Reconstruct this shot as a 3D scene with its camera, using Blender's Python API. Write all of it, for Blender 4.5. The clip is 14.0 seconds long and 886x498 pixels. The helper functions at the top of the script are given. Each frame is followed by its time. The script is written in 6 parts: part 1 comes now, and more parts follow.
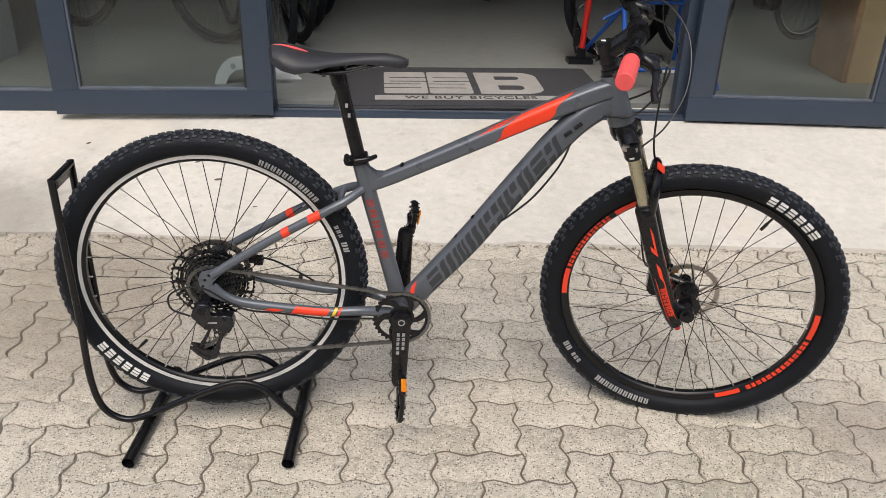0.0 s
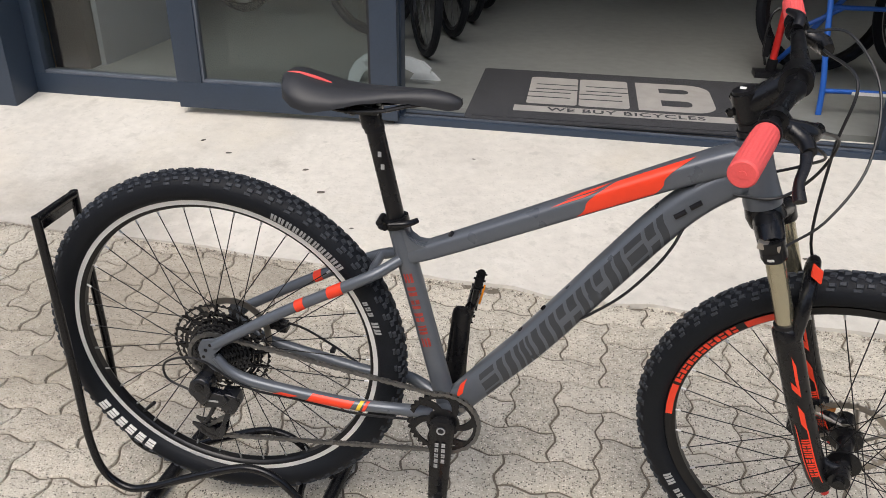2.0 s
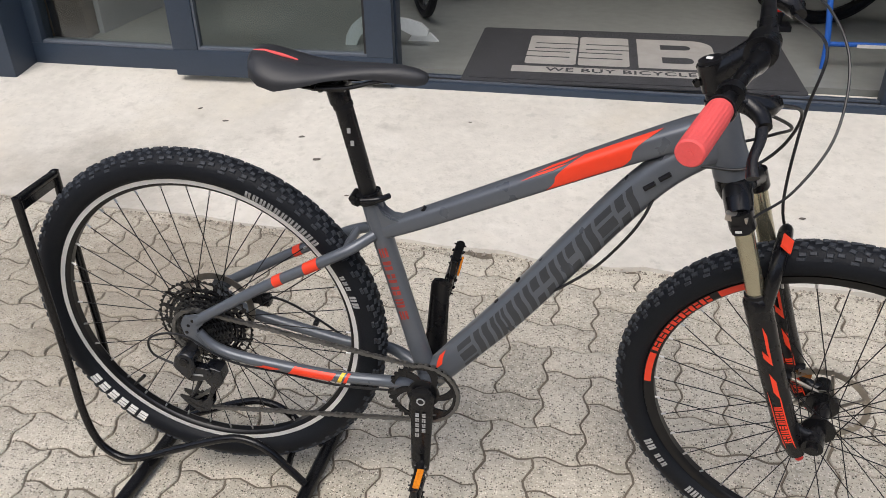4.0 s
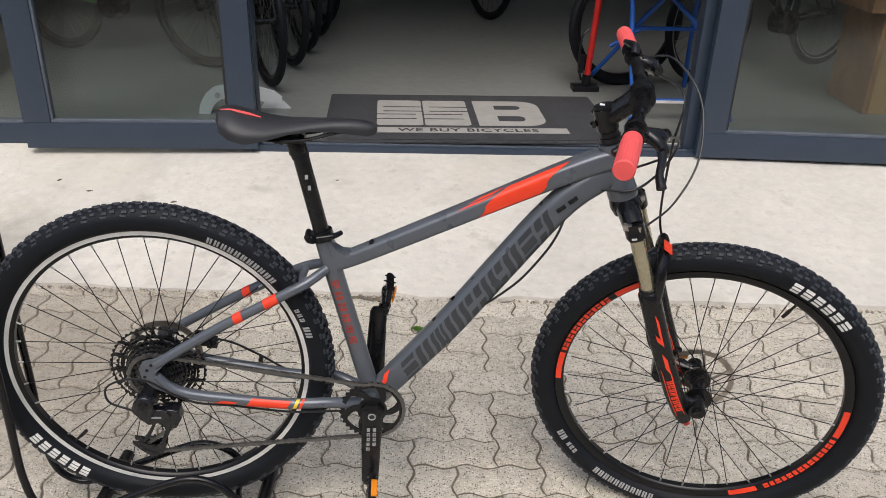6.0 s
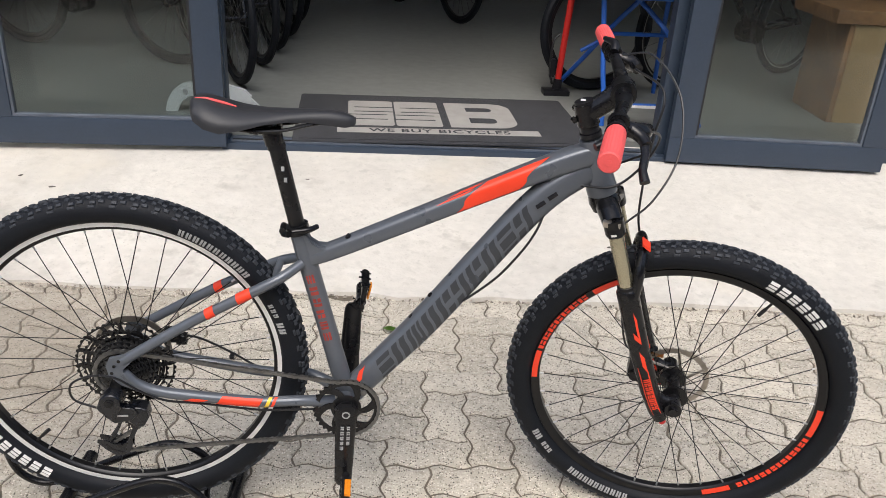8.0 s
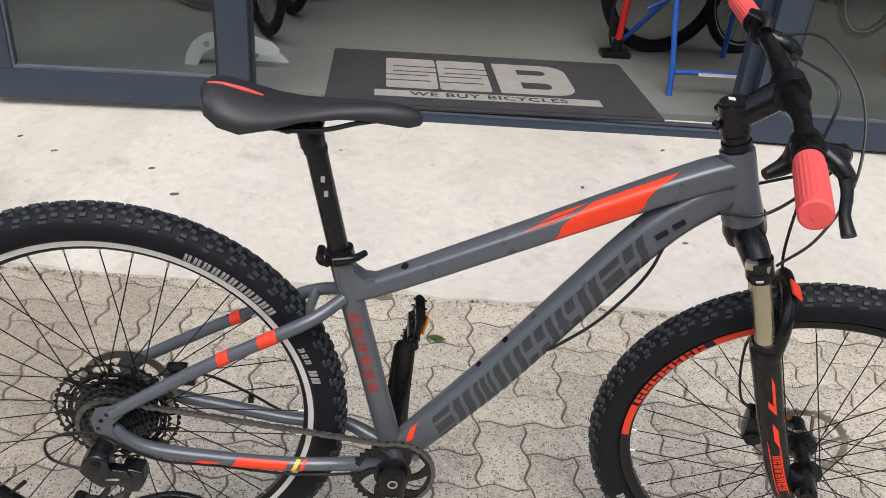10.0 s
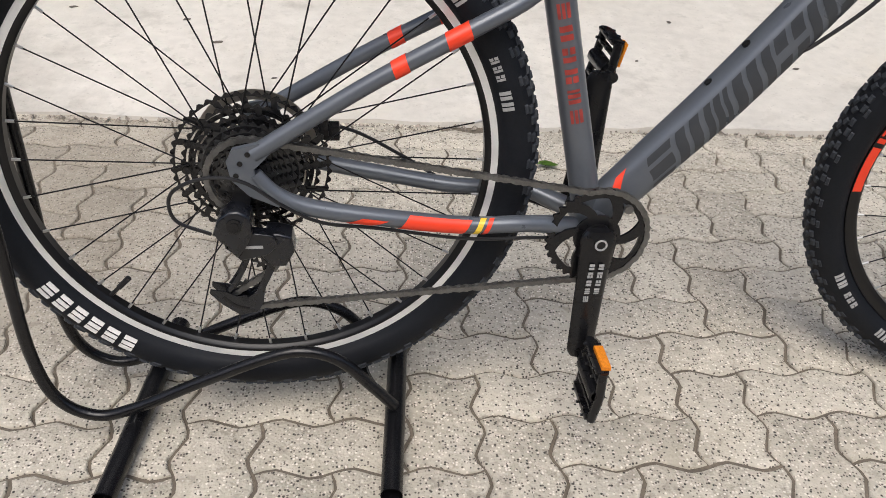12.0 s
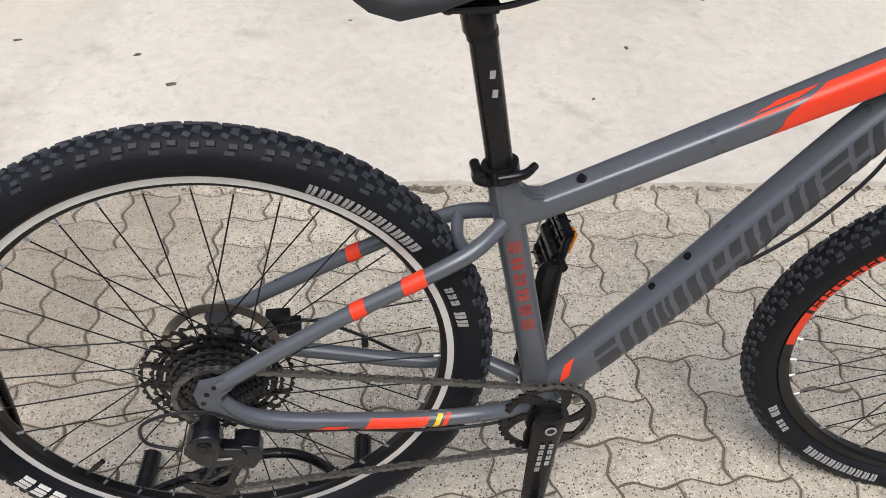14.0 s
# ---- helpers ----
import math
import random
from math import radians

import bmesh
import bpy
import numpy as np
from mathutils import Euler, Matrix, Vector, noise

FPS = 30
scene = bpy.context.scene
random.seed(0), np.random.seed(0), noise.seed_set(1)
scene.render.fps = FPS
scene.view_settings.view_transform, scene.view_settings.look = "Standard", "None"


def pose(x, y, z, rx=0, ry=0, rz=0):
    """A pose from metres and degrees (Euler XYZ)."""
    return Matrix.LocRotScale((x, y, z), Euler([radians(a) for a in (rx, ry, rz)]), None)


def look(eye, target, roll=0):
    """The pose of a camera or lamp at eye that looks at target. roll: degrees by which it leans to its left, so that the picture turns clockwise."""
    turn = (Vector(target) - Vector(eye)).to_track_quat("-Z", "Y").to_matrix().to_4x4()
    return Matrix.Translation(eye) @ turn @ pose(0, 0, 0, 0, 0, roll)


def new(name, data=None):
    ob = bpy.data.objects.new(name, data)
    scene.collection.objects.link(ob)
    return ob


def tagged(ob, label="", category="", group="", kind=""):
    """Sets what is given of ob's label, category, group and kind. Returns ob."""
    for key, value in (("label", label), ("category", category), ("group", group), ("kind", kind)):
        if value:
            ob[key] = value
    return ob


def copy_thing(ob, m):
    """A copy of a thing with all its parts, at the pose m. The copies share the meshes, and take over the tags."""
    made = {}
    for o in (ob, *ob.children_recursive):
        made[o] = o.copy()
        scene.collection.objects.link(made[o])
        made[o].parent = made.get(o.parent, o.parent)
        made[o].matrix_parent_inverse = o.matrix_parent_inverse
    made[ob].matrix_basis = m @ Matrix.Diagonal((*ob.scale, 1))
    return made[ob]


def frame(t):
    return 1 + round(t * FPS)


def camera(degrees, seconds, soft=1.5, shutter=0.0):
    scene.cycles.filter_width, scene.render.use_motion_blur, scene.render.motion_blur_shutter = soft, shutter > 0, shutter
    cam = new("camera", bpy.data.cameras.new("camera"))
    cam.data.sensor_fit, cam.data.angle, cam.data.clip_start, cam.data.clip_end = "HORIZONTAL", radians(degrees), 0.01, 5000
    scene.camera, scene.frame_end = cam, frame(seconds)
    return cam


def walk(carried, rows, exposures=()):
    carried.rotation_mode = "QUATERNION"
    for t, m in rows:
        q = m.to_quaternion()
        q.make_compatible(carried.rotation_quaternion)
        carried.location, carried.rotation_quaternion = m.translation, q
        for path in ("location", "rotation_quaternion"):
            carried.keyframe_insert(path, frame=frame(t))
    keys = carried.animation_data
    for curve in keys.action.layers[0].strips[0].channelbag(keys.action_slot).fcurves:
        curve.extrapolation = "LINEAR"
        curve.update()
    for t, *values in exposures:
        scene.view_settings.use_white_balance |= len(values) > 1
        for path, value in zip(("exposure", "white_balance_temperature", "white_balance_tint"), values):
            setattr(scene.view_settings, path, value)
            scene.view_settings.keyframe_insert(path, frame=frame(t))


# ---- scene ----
cam = camera(57.5, 14.0, soft=0.7)
PATH = [
    (0, (0.422, -1.752, 1.372), (0.557, 0.033, 0.481), 1.7),
    (0.5, (0.487, -1.578, 1.371), (0.621, 0.19, 0.446), 1.9),
    (1, (0.515, -1.453, 1.391), (0.642, 0.314, 0.463), 2.3),
    (1.5, (0.546, -1.38, 1.367), (0.469, 0.396, 0.452), 2.0),
    (2, (0.658, -1.244, 1.348), (0.351, 0.499, 0.416), 0.8),
    (2.5, (0.735, -1.178, 1.357), (0.328, 0.536, 0.408), -0.9),
    (3, (0.752, -1.199, 1.341), (0.326, 0.498, 0.372), -0.7),
    (3.2, (0.748, -1.206, 1.347), (0.31, 0.474, 0.354), -0.5),
    (5.3, (0.626, -1.304, 1.412), (0.641, 0.404, 0.371), 0.2),
    (5.5, (0.587, -1.352, 1.416), (0.65, 0.385, 0.427), 0.8),
    (6, (0.506, -1.474, 1.42), (0.619, 0.32, 0.542), 1.8),
    (6.5, (0.494, -1.5, 1.411), (0.642, 0.307, 0.567), 2.5),
    (7, (0.502, -1.487, 1.406), (0.685, 0.319, 0.565), 3.0),
    (7.5, (0.494, -1.492, 1.403), (0.695, 0.308, 0.555), 3.3),
    (7.7, (0.49, -1.488, 1.398), (0.692, 0.311, 0.548), 3.4),
    (9.8, (0.429, -1.086, 1.344), (0.584, 0.655, 0.372), 4.8),
    (10, (0.419, -1.055, 1.338), (0.569, 0.684, 0.362), 4.9),
    (10.5, (0.260, -0.989, 1.312), (0.397, 0.686, 0.228), 4.0),
    (11, (0.128, -0.936, 1.281), (0.319, 0.687, 0.128), 4.1),
    (11.5, (0.127, -0.904, 1.127), (0.346, 0.724, -0.014), 4.4),
    (12, (0.144, -0.956, 0.892), (0.334, 0.725, -0.175), 2.6),
    (12.5, (0.164, -0.959, 0.887), (0.327, 0.767, -0.109), 1.4),
    (13, (0.169, -0.956, 0.896), (0.256, 0.789, -0.077), 0.5),
    (13.5, (0.167, -0.894, 0.926), (0.257, 0.807, -0.121), 2.0),
    (14, (0.157, -0.772, 1.241), (0.431, 0.766, -0.009), 3.9),
]
walk(cam, [(t, look(eye, target, roll)) for t, eye, target, roll in PATH], [(0, 0.68, 6500, 10), (1.5, 0.66, 6430, 10), (3, 0.64, 6330, 10), (5.5, 0.55, 6330, 10), (6.4, 0.68, 6330, 10), (7.5, 0.84, 6330, 10), (8.5, 0.8, 6330, 10), (10, 0.68, 6330, 10), (14, 0.67, 6330, 10)])

# ---------------------------------------------------------------- world and light
world = bpy.data.worlds.new("sky")
scene.world = world
world.use_nodes = True
wn = world.node_tree
sky = wn.nodes.new("ShaderNodeTexSky")
sky.sky_type = "NISHITA"
sky.sun_disc = False
SUN_EL, SUN_ROT = radians(58), radians(200)
sky.sun_elevation, sky.sun_rotation = SUN_EL, SUN_ROT
sky.dust_density = 4.0
sky.air_density = 1.0
wn.nodes["Background"].inputs["Strength"].default_value = 0.11
wn.links.new(sky.outputs[0], wn.nodes["Background"].inputs["Color"])
sun_data = bpy.data.lights.new("sun", "SUN")
sun_data.energy, sun_data.angle, sun_data.color = 1.2, radians(42), (1.0, 0.96, 0.9)
sun = new("sun", sun_data)
sun.matrix_basis = look((0.3, -3.0, 5.5), (0.5, 0.6, 0.0))


# ---------------------------------------------------------------- materials
GRAIN = {}


def mat(name, color, rough=0.6, metal=0.0, vary=0.12, scale=6.0, fine=60.0, bump=0.0, bump_scale=80.0, random_piece=0.0, coat=0.0, spec=0.5, tint=None, world_grain=False):
    """A node material: colour varied at two scales, uneven roughness and fine relief."""
    m = bpy.data.materials.new(name)
    m.use_nodes = True
    t = m.node_tree
    b = t.nodes["Principled BSDF"]
    b.inputs["Roughness"].default_value, b.inputs["Metallic"].default_value = rough, metal
    b.inputs["Coat Weight"].default_value, b.inputs["Specular IOR Level"].default_value = coat, spec
    co = t.nodes.new("ShaderNodeTexCoord")
    vec = t.nodes.new("ShaderNodeNewGeometry").outputs["Position"] if world_grain else co.outputs["Object"]
    GRAIN[name] = vec
    n1, n2 = t.nodes.new("ShaderNodeTexNoise"), t.nodes.new("ShaderNodeTexNoise")
    n1.inputs["Scale"].default_value, n2.inputs["Scale"].default_value = scale, fine
    n1.inputs["Detail"].default_value, n2.inputs["Detail"].default_value = 5.0, 3.0
    for n in (n1, n2):
        t.links.new(vec, n.inputs["Vector"])
    mix = t.nodes.new("ShaderNodeMix")
    mix.data_type = "RGBA"
    lo = tuple(c * (1 - vary) for c in color)
    hi = tuple(min(1, c * (1 + vary)) for c in (tint or color))
    mix.inputs[6].default_value, mix.inputs[7].default_value = (*lo, 1), (*hi, 1)
    add = t.nodes.new("ShaderNodeMath")
    add.operation = "MULTIPLY_ADD"
    add.inputs[1].default_value = 0.55
    half = t.nodes.new("ShaderNodeMath")
    half.operation = "MULTIPLY"
    half.inputs[1].default_value = 0.45
    t.links.new(n1.outputs["Fac"], add.inputs[0])
    t.links.new(n2.outputs["Fac"], half.inputs[0])
    t.links.new(half.outputs[0], add.inputs[2])
    ramp = t.nodes.new("ShaderNodeMapRange")
    ramp.inputs[1].default_value, ramp.inputs[2].default_value = 0.3, 0.7
    t.links.new(add.outputs[0], ramp.inputs[0])
    fac = ramp.outputs[0]
    if random_piece:
        info = t.nodes.new("ShaderNodeObjectInfo")
        isl = t.nodes.new("ShaderNodeNewGeometry")
        both = t.nodes.new("ShaderNodeMath")
        both.operation = "ADD"
        t.links.new(info.outputs["Random"], both.inputs[0])
        t.links.new(isl.outputs["Random Per Island"], both.inputs[1])
        fr = t.nodes.new("ShaderNodeMath")
        fr.operation = "FRACT"
        t.links.new(both.outputs[0], fr.inputs[0])
        off = t.nodes.new("ShaderNodeMath")
        off.operation = "MULTIPLY_ADD"
        off.inputs[1].default_value, off.inputs[2].default_value = random_piece, -random_piece / 2
        t.links.new(fr.outputs[0], off.inputs[0])
        plus = t.nodes.new("ShaderNodeMath")
        plus.use_clamp = True
        t.links.new(ramp.outputs[0], plus.inputs[0])
        t.links.new(off.outputs[0], plus.inputs[1])
        fac = plus.outputs[0]
    t.links.new(fac, mix.inputs[0])
    t.links.new(mix.outputs[2], b.inputs["Base Color"])
    rr = t.nodes.new("ShaderNodeMapRange")
    rr.inputs[3].default_value, rr.inputs[4].default_value = max(0.02, rough - 0.08), min(1, rough + 0.08)
    t.links.new(n1.outputs["Fac"], rr.inputs[0])
    t.links.new(rr.outputs[0], b.inputs["Roughness"])
    if bump:
        nb, bp = t.nodes.new("ShaderNodeTexNoise"), t.nodes.new("ShaderNodeBump")
        nb.inputs["Scale"].default_value, nb.inputs["Detail"].default_value = bump_scale, 4.0
        t.links.new(vec, nb.inputs["Vector"])
        bp.inputs["Strength"].default_value, bp.inputs["Distance"].default_value = bump, 0.004
        t.links.new(nb.outputs["Fac"], bp.inputs["Height"])
        t.links.new(bp.outputs[0], b.inputs["Normal"])
    return m


def speckle(m, color, scale, amount, size=0.5):
    """Scatters small grains of another colour over a material."""
    t = m.node_tree
    b = t.nodes["Principled BSDF"]
    link = b.inputs["Base Color"].links[0]
    source = link.from_socket
    v = t.nodes.new("ShaderNodeTexVoronoi")
    v.inputs["Scale"].default_value = scale
    t.links.new(GRAIN[m.name], v.inputs["Vector"])
    sep = t.nodes.new("ShaderNodeSeparateColor")
    t.links.new(v.outputs["Color"], sep.inputs[0])
    pick = t.nodes.new("ShaderNodeMath")
    pick.operation = "LESS_THAN"
    pick.inputs[1].default_value = amount
    t.links.new(sep.outputs[0], pick.inputs[0])
    near = t.nodes.new("ShaderNodeMapRange")
    near.inputs[1].default_value, near.inputs[2].default_value = size, size * 0.6
    t.links.new(v.outputs["Distance"], near.inputs[0])
    both = t.nodes.new("ShaderNodeMath")
    both.operation = "MULTIPLY"
    t.links.new(pick.outputs[0], both.inputs[0])
    t.links.new(near.outputs[0], both.inputs[1])
    mix = t.nodes.new("ShaderNodeMix")
    mix.data_type = "RGBA"
    t.links.new(both.outputs[0], mix.inputs[0])
    t.links.new(source, mix.inputs[6])
    mix.inputs[7].default_value = (*color, 1)
    t.links.new(mix.outputs[2], b.inputs["Base Color"])
    return m


def stain(m, color, scale, low, high, strength=1.0, detail=6.0):
    """Lays uneven stains of another colour over a material."""
    t = m.node_tree
    b = t.nodes["Principled BSDF"]
    source = b.inputs["Base Color"].links[0].from_socket
    n = t.nodes.new("ShaderNodeTexNoise")
    n.inputs["Scale"].default_value, n.inputs["Detail"].default_value, n.inputs["Roughness"].default_value = scale, detail, 0.62
    t.links.new(GRAIN[m.name], n.inputs["Vector"])
    r = t.nodes.new("ShaderNodeMapRange")
    r.inputs[1].default_value, r.inputs[2].default_value, r.inputs[4].default_value = low, high, strength
    t.links.new(n.outputs["Fac"], r.inputs[0])
    mix = t.nodes.new("ShaderNodeMix")
    mix.data_type = "RGBA"
    t.links.new(r.outputs[0], mix.inputs[0])
    t.links.new(source, mix.inputs[6])
    mix.inputs[7].default_value = (*color, 1)
    t.links.new(mix.outputs[2], b.inputs["Base Color"])
    return m


def glass(name, tone=(0.92, 0.95, 0.95), clear=0.97):
    """Thin window glass: clear, with a glossy film by Fresnel."""
    m = bpy.data.materials.new(name)
    m.use_nodes = True
    t = m.node_tree
    t.nodes.remove(t.nodes["Principled BSDF"])
    out = t.nodes["Material Output"]
    tr, gl, mx, fr = (t.nodes.new("ShaderNode" + k) for k in ("BsdfTransparent", "BsdfGlossy", "MixShader", "Fresnel"))
    tr.inputs[0].default_value = (*(c * clear for c in tone), 1)
    gl.inputs["Roughness"].default_value = 0.02
    fr.inputs["IOR"].default_value = 1.44
    t.links.new(fr.outputs[0], mx.inputs[0])
    t.links.new(tr.outputs[0], mx.inputs[1])
    t.links.new(gl.outputs[0], mx.inputs[2])
    t.links.new(mx.outputs[0], out.inputs[0])
    return m


PAVER = mat("paver_concrete", (0.488, 0.448, 0.362), 0.92, vary=0.16, scale=9, fine=90, bump=1.0, bump_scale=220, random_piece=0.45, world_grain=True, tint=(0.515, 0.474, 0.39))
stain(PAVER, (0.30, 0.265, 0.215), 2.3, 0.52, 0.74, 0.35)
stain(PAVER, (0.36, 0.34, 0.22), 1.1, 0.55, 0.72, 0.35)
stain(PAVER, (0.64, 0.585, 0.49), 34.0, 0.54, 0.64, 0.55, 3)
stain(PAVER, (0.25, 0.215, 0.17), 46.0, 0.57, 0.66, 0.55, 3)
speckle(speckle(speckle(PAVER, (0.06, 0.052, 0.043), 165, 0.19, 0.42), (0.13, 0.108, 0.09), 240, 0.22, 0.5), (0.72, 0.67, 0.58), 210, 0.24, 0.5)


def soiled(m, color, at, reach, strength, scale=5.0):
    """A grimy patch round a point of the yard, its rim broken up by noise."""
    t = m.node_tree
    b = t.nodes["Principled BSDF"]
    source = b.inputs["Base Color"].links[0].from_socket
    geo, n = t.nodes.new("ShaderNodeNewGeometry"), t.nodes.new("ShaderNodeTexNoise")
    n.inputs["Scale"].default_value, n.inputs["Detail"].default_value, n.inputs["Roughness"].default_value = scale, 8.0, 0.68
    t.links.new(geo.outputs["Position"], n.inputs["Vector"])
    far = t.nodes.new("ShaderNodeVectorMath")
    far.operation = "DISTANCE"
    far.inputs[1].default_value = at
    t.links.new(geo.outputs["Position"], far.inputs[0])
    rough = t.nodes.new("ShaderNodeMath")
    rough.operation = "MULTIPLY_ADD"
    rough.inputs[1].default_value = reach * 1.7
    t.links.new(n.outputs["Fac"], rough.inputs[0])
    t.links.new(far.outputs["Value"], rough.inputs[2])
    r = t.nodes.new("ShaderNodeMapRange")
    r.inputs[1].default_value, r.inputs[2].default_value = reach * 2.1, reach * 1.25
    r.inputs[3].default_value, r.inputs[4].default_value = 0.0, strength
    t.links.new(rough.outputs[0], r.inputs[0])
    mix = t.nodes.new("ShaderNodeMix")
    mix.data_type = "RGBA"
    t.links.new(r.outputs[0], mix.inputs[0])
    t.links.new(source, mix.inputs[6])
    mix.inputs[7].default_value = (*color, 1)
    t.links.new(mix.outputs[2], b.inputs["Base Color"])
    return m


soiled(PAVER, (0.23, 0.195, 0.15), (-0.58, 0.64, 0), 0.56, 0.6)
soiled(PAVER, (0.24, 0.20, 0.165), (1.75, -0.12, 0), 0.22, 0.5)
JOINT = mat("joint_sand", (0.15, 0.125, 0.095), 0.98, vary=0.35, scale=14, fine=200, bump=0.8, bump_scale=300)
CONCRETE = speckle(mat("apron_concrete", (0.575, 0.545, 0.485), 0.88, vary=0.13, scale=2.2, fine=26, bump=0.6, bump_scale=70), (0.48, 0.45, 0.40), 120, 0.05, 0.4)
stain(CONCRETE, (0.44, 0.415, 0.365), 1.5, 0.53, 0.70, 0.75, 8)
stain(CONCRETE, (0.36, 0.335, 0.29), 6.0, 0.60, 0.72, 0.6, 9)
stain(CONCRETE, (0.46, 0.435, 0.38), 22.0, 0.57, 0.64, 0.45, 9)
stain(CONCRETE, (0.66, 0.63, 0.57), 3.1, 0.58, 0.72, 0.6, 8)
stain(CONCRETE, (0.40, 0.385, 0.34), 14.0, 0.62, 0.70, 0.5, 10)
stain(CONCRETE, (0.60, 0.545, 0.44), 1.3, 0.52, 0.70, 0.55, 7)
soiled(CONCRETE, (0.27, 0.245, 0.205), (-1.05, 1.12, 0), 0.42, 0.7, 7.0)
SHOP_FLOOR = mat("shop_floor_screed", (0.215, 0.222, 0.207), 0.42, vary=0.16, scale=1.6, fine=18, bump=0.05)
NAVY = mat("navy_powder_coat", (0.030, 0.044, 0.068), 0.40, vary=0.1, scale=5, fine=90, bump=0.06, bump_scale=400)
NAVY_EDGE = mat("worn_navy_edge", (0.09, 0.105, 0.13), 0.5, vary=0.25, scale=9, fine=70)
GASKET = mat("black_rubber_gasket", (0.012, 0.012, 0.013), 0.6)
GLASS = glass("window_glass")
PLASTER = mat("shop_wall_paint", (0.74, 0.74, 0.72), 0.9, vary=0.08, scale=2)
CEIL = mat("shop_ceiling_paint", (0.78, 0.78, 0.77), 0.9, vary=0.05, scale=2)
FACADE = mat("facade_render", (0.45, 0.42, 0.38), 0.9, vary=0.1, scale=2, bump=0.2)
MAT_PILE = speckle(mat("black_mat_pile", (0.042, 0.043, 0.047), 0.95, vary=0.3, scale=12, fine=260, bump=0.7, bump_scale=500), (0.07, 0.07, 0.075), 260, 0.3, 0.5)
MAT_LIGHT = mat("grey_mat_print", (0.36, 0.345, 0.32), 0.95, vary=0.15, scale=14, fine=260, bump=0.5, bump_scale=500)
RUBBER = mat("tyre_rubber", (0.0075, 0.0088, 0.0118), 0.58, spec=0.2, vary=0.25, scale=18, fine=220, bump=0.12, bump_scale=500)
KNOB = mat("tread_rubber", (0.030, 0.034, 0.041), 0.62, spec=0.35, vary=0.25, scale=30, fine=260, bump=0.1, bump_scale=500)
RIM = mat("black_anodised_rim", (0.008, 0.008, 0.009), 0.33, 0.3, vary=0.15, scale=20)
# base colour lifted so the rear rim ring holds the sky's glare
SILVER = mat("machined_aluminium", (0.82, 0.82, 0.81), 0.34, 0.5, vary=0.06, scale=30, fine=300)
STEEL = mat("spoke_steel_black", (0.016, 0.016, 0.017), 0.35, 0.7, vary=0.1)
NIPPLE = mat("nipple_silver", (0.6, 0.6, 0.6), 0.35, 0.9)
CHAIN = mat("chain_steel", (0.16, 0.157, 0.15), 0.34, 0.75, vary=0.3, scale=60, fine=300)
COG = mat("cog_black_steel", (0.010, 0.010, 0.011), 0.26, 0.2, vary=0.3, scale=50, fine=200)
BLACK = mat("black_satin_alloy", (0.007, 0.007, 0.008), 0.27, 0.05, spec=0.4, vary=0.15, scale=25, fine=160)
# polished teeth; the highlight on their tips is painted in as paler steel
WORN_GLINT = mat("worn_tooth_glint", (0.050, 0.050, 0.050), 0.26, 0.5, vary=0.35, scale=80, fine=300)
MECH = mat("glossy_black_mech", (0.006, 0.0068, 0.0095), 0.27, spec=0.6, vary=0.2, scale=40)
PLASTIC = mat("black_plastic", (0.009, 0.009, 0.011), 0.36, spec=0.3, vary=0.15, scale=30)
HOSE = mat("black_cable_housing", (0.011, 0.011, 0.012), 0.4)
STAND = mat("black_painted_steel", (0.006, 0.006, 0.007), 0.25, 0.0, spec=0.4, vary=0.3, scale=22, fine=200, bump=0.15, bump_scale=250)
GREY = mat("matt_grey_frame_paint", (0.112, 0.124, 0.142), 0.30, 0.25, vary=0.05, scale=18, fine=240, coat=0.0)
DARKGREY = mat("dark_graphite_decal", (0.038, 0.042, 0.048), 0.40, vary=0.08, scale=30)
RED = mat("signal_red_paint", (0.83, 0.052, 0.016), 0.42, vary=0.06, scale=25)
GRIPRED = mat("coral_rubber_grip", (0.80, 0.10, 0.095), 0.68, vary=0.08, scale=40, fine=300, bump=0.2, bump_scale=300)
YELLOW = mat("yellow_decal", (0.80, 0.55, 0.04), 0.4)
WHITE = mat("white_print", (0.74, 0.73, 0.70), 0.6, vary=0.12, scale=60, fine=300)
BRICKWALL = stain(mat("dark_brick_render", (0.17, 0.12, 0.09), 0.9, vary=0.25, scale=1.5, fine=12, bump=0.3), (0.10, 0.08, 0.065), 0.6, 0.5, 0.7)
GREYPRINT = mat("grey_print", (0.34, 0.34, 0.335), 0.6, vary=0.15, scale=60, fine=300)
ORANGE = mat("amber_reflector", (0.80, 0.25, 0.012), 0.18, vary=0.2, scale=160, fine=500, bump=0.5, bump_scale=500)
GOLD = mat("champagne_stanchion", (0.50, 0.46, 0.33), 0.22, 0.85, vary=0.05, scale=12)
SADDLE = mat("black_saddle_cover", (0.021, 0.0215, 0.024), 0.5, vary=0.15, scale=20, fine=250, bump=0.1, bump_scale=600)
ROTOR = mat("rotor_steel", (0.46, 0.42, 0.37), 0.35, 0.9, vary=0.2, scale=40)
COPPER = mat("copper_pad", (0.45, 0.18, 0.05), 0.4, 0.6)
BLUE = mat("blue_painted_steel", (0.018, 0.10, 0.42), 0.38, vary=0.12, scale=20)
PUMPRED = mat("red_painted_pump", (0.62, 0.025, 0.02), 0.35, vary=0.1)
WOOD = mat("stained_board", (0.26, 0.125, 0.055), 0.55, vary=0.45, scale=5, fine=40, bump=0.15, tint=(0.33, 0.17, 0.075))
DARKWOOD = mat("dark_stained_timber", (0.045, 0.034, 0.028), 0.5, vary=0.4, scale=5, fine=40, bump=0.15)
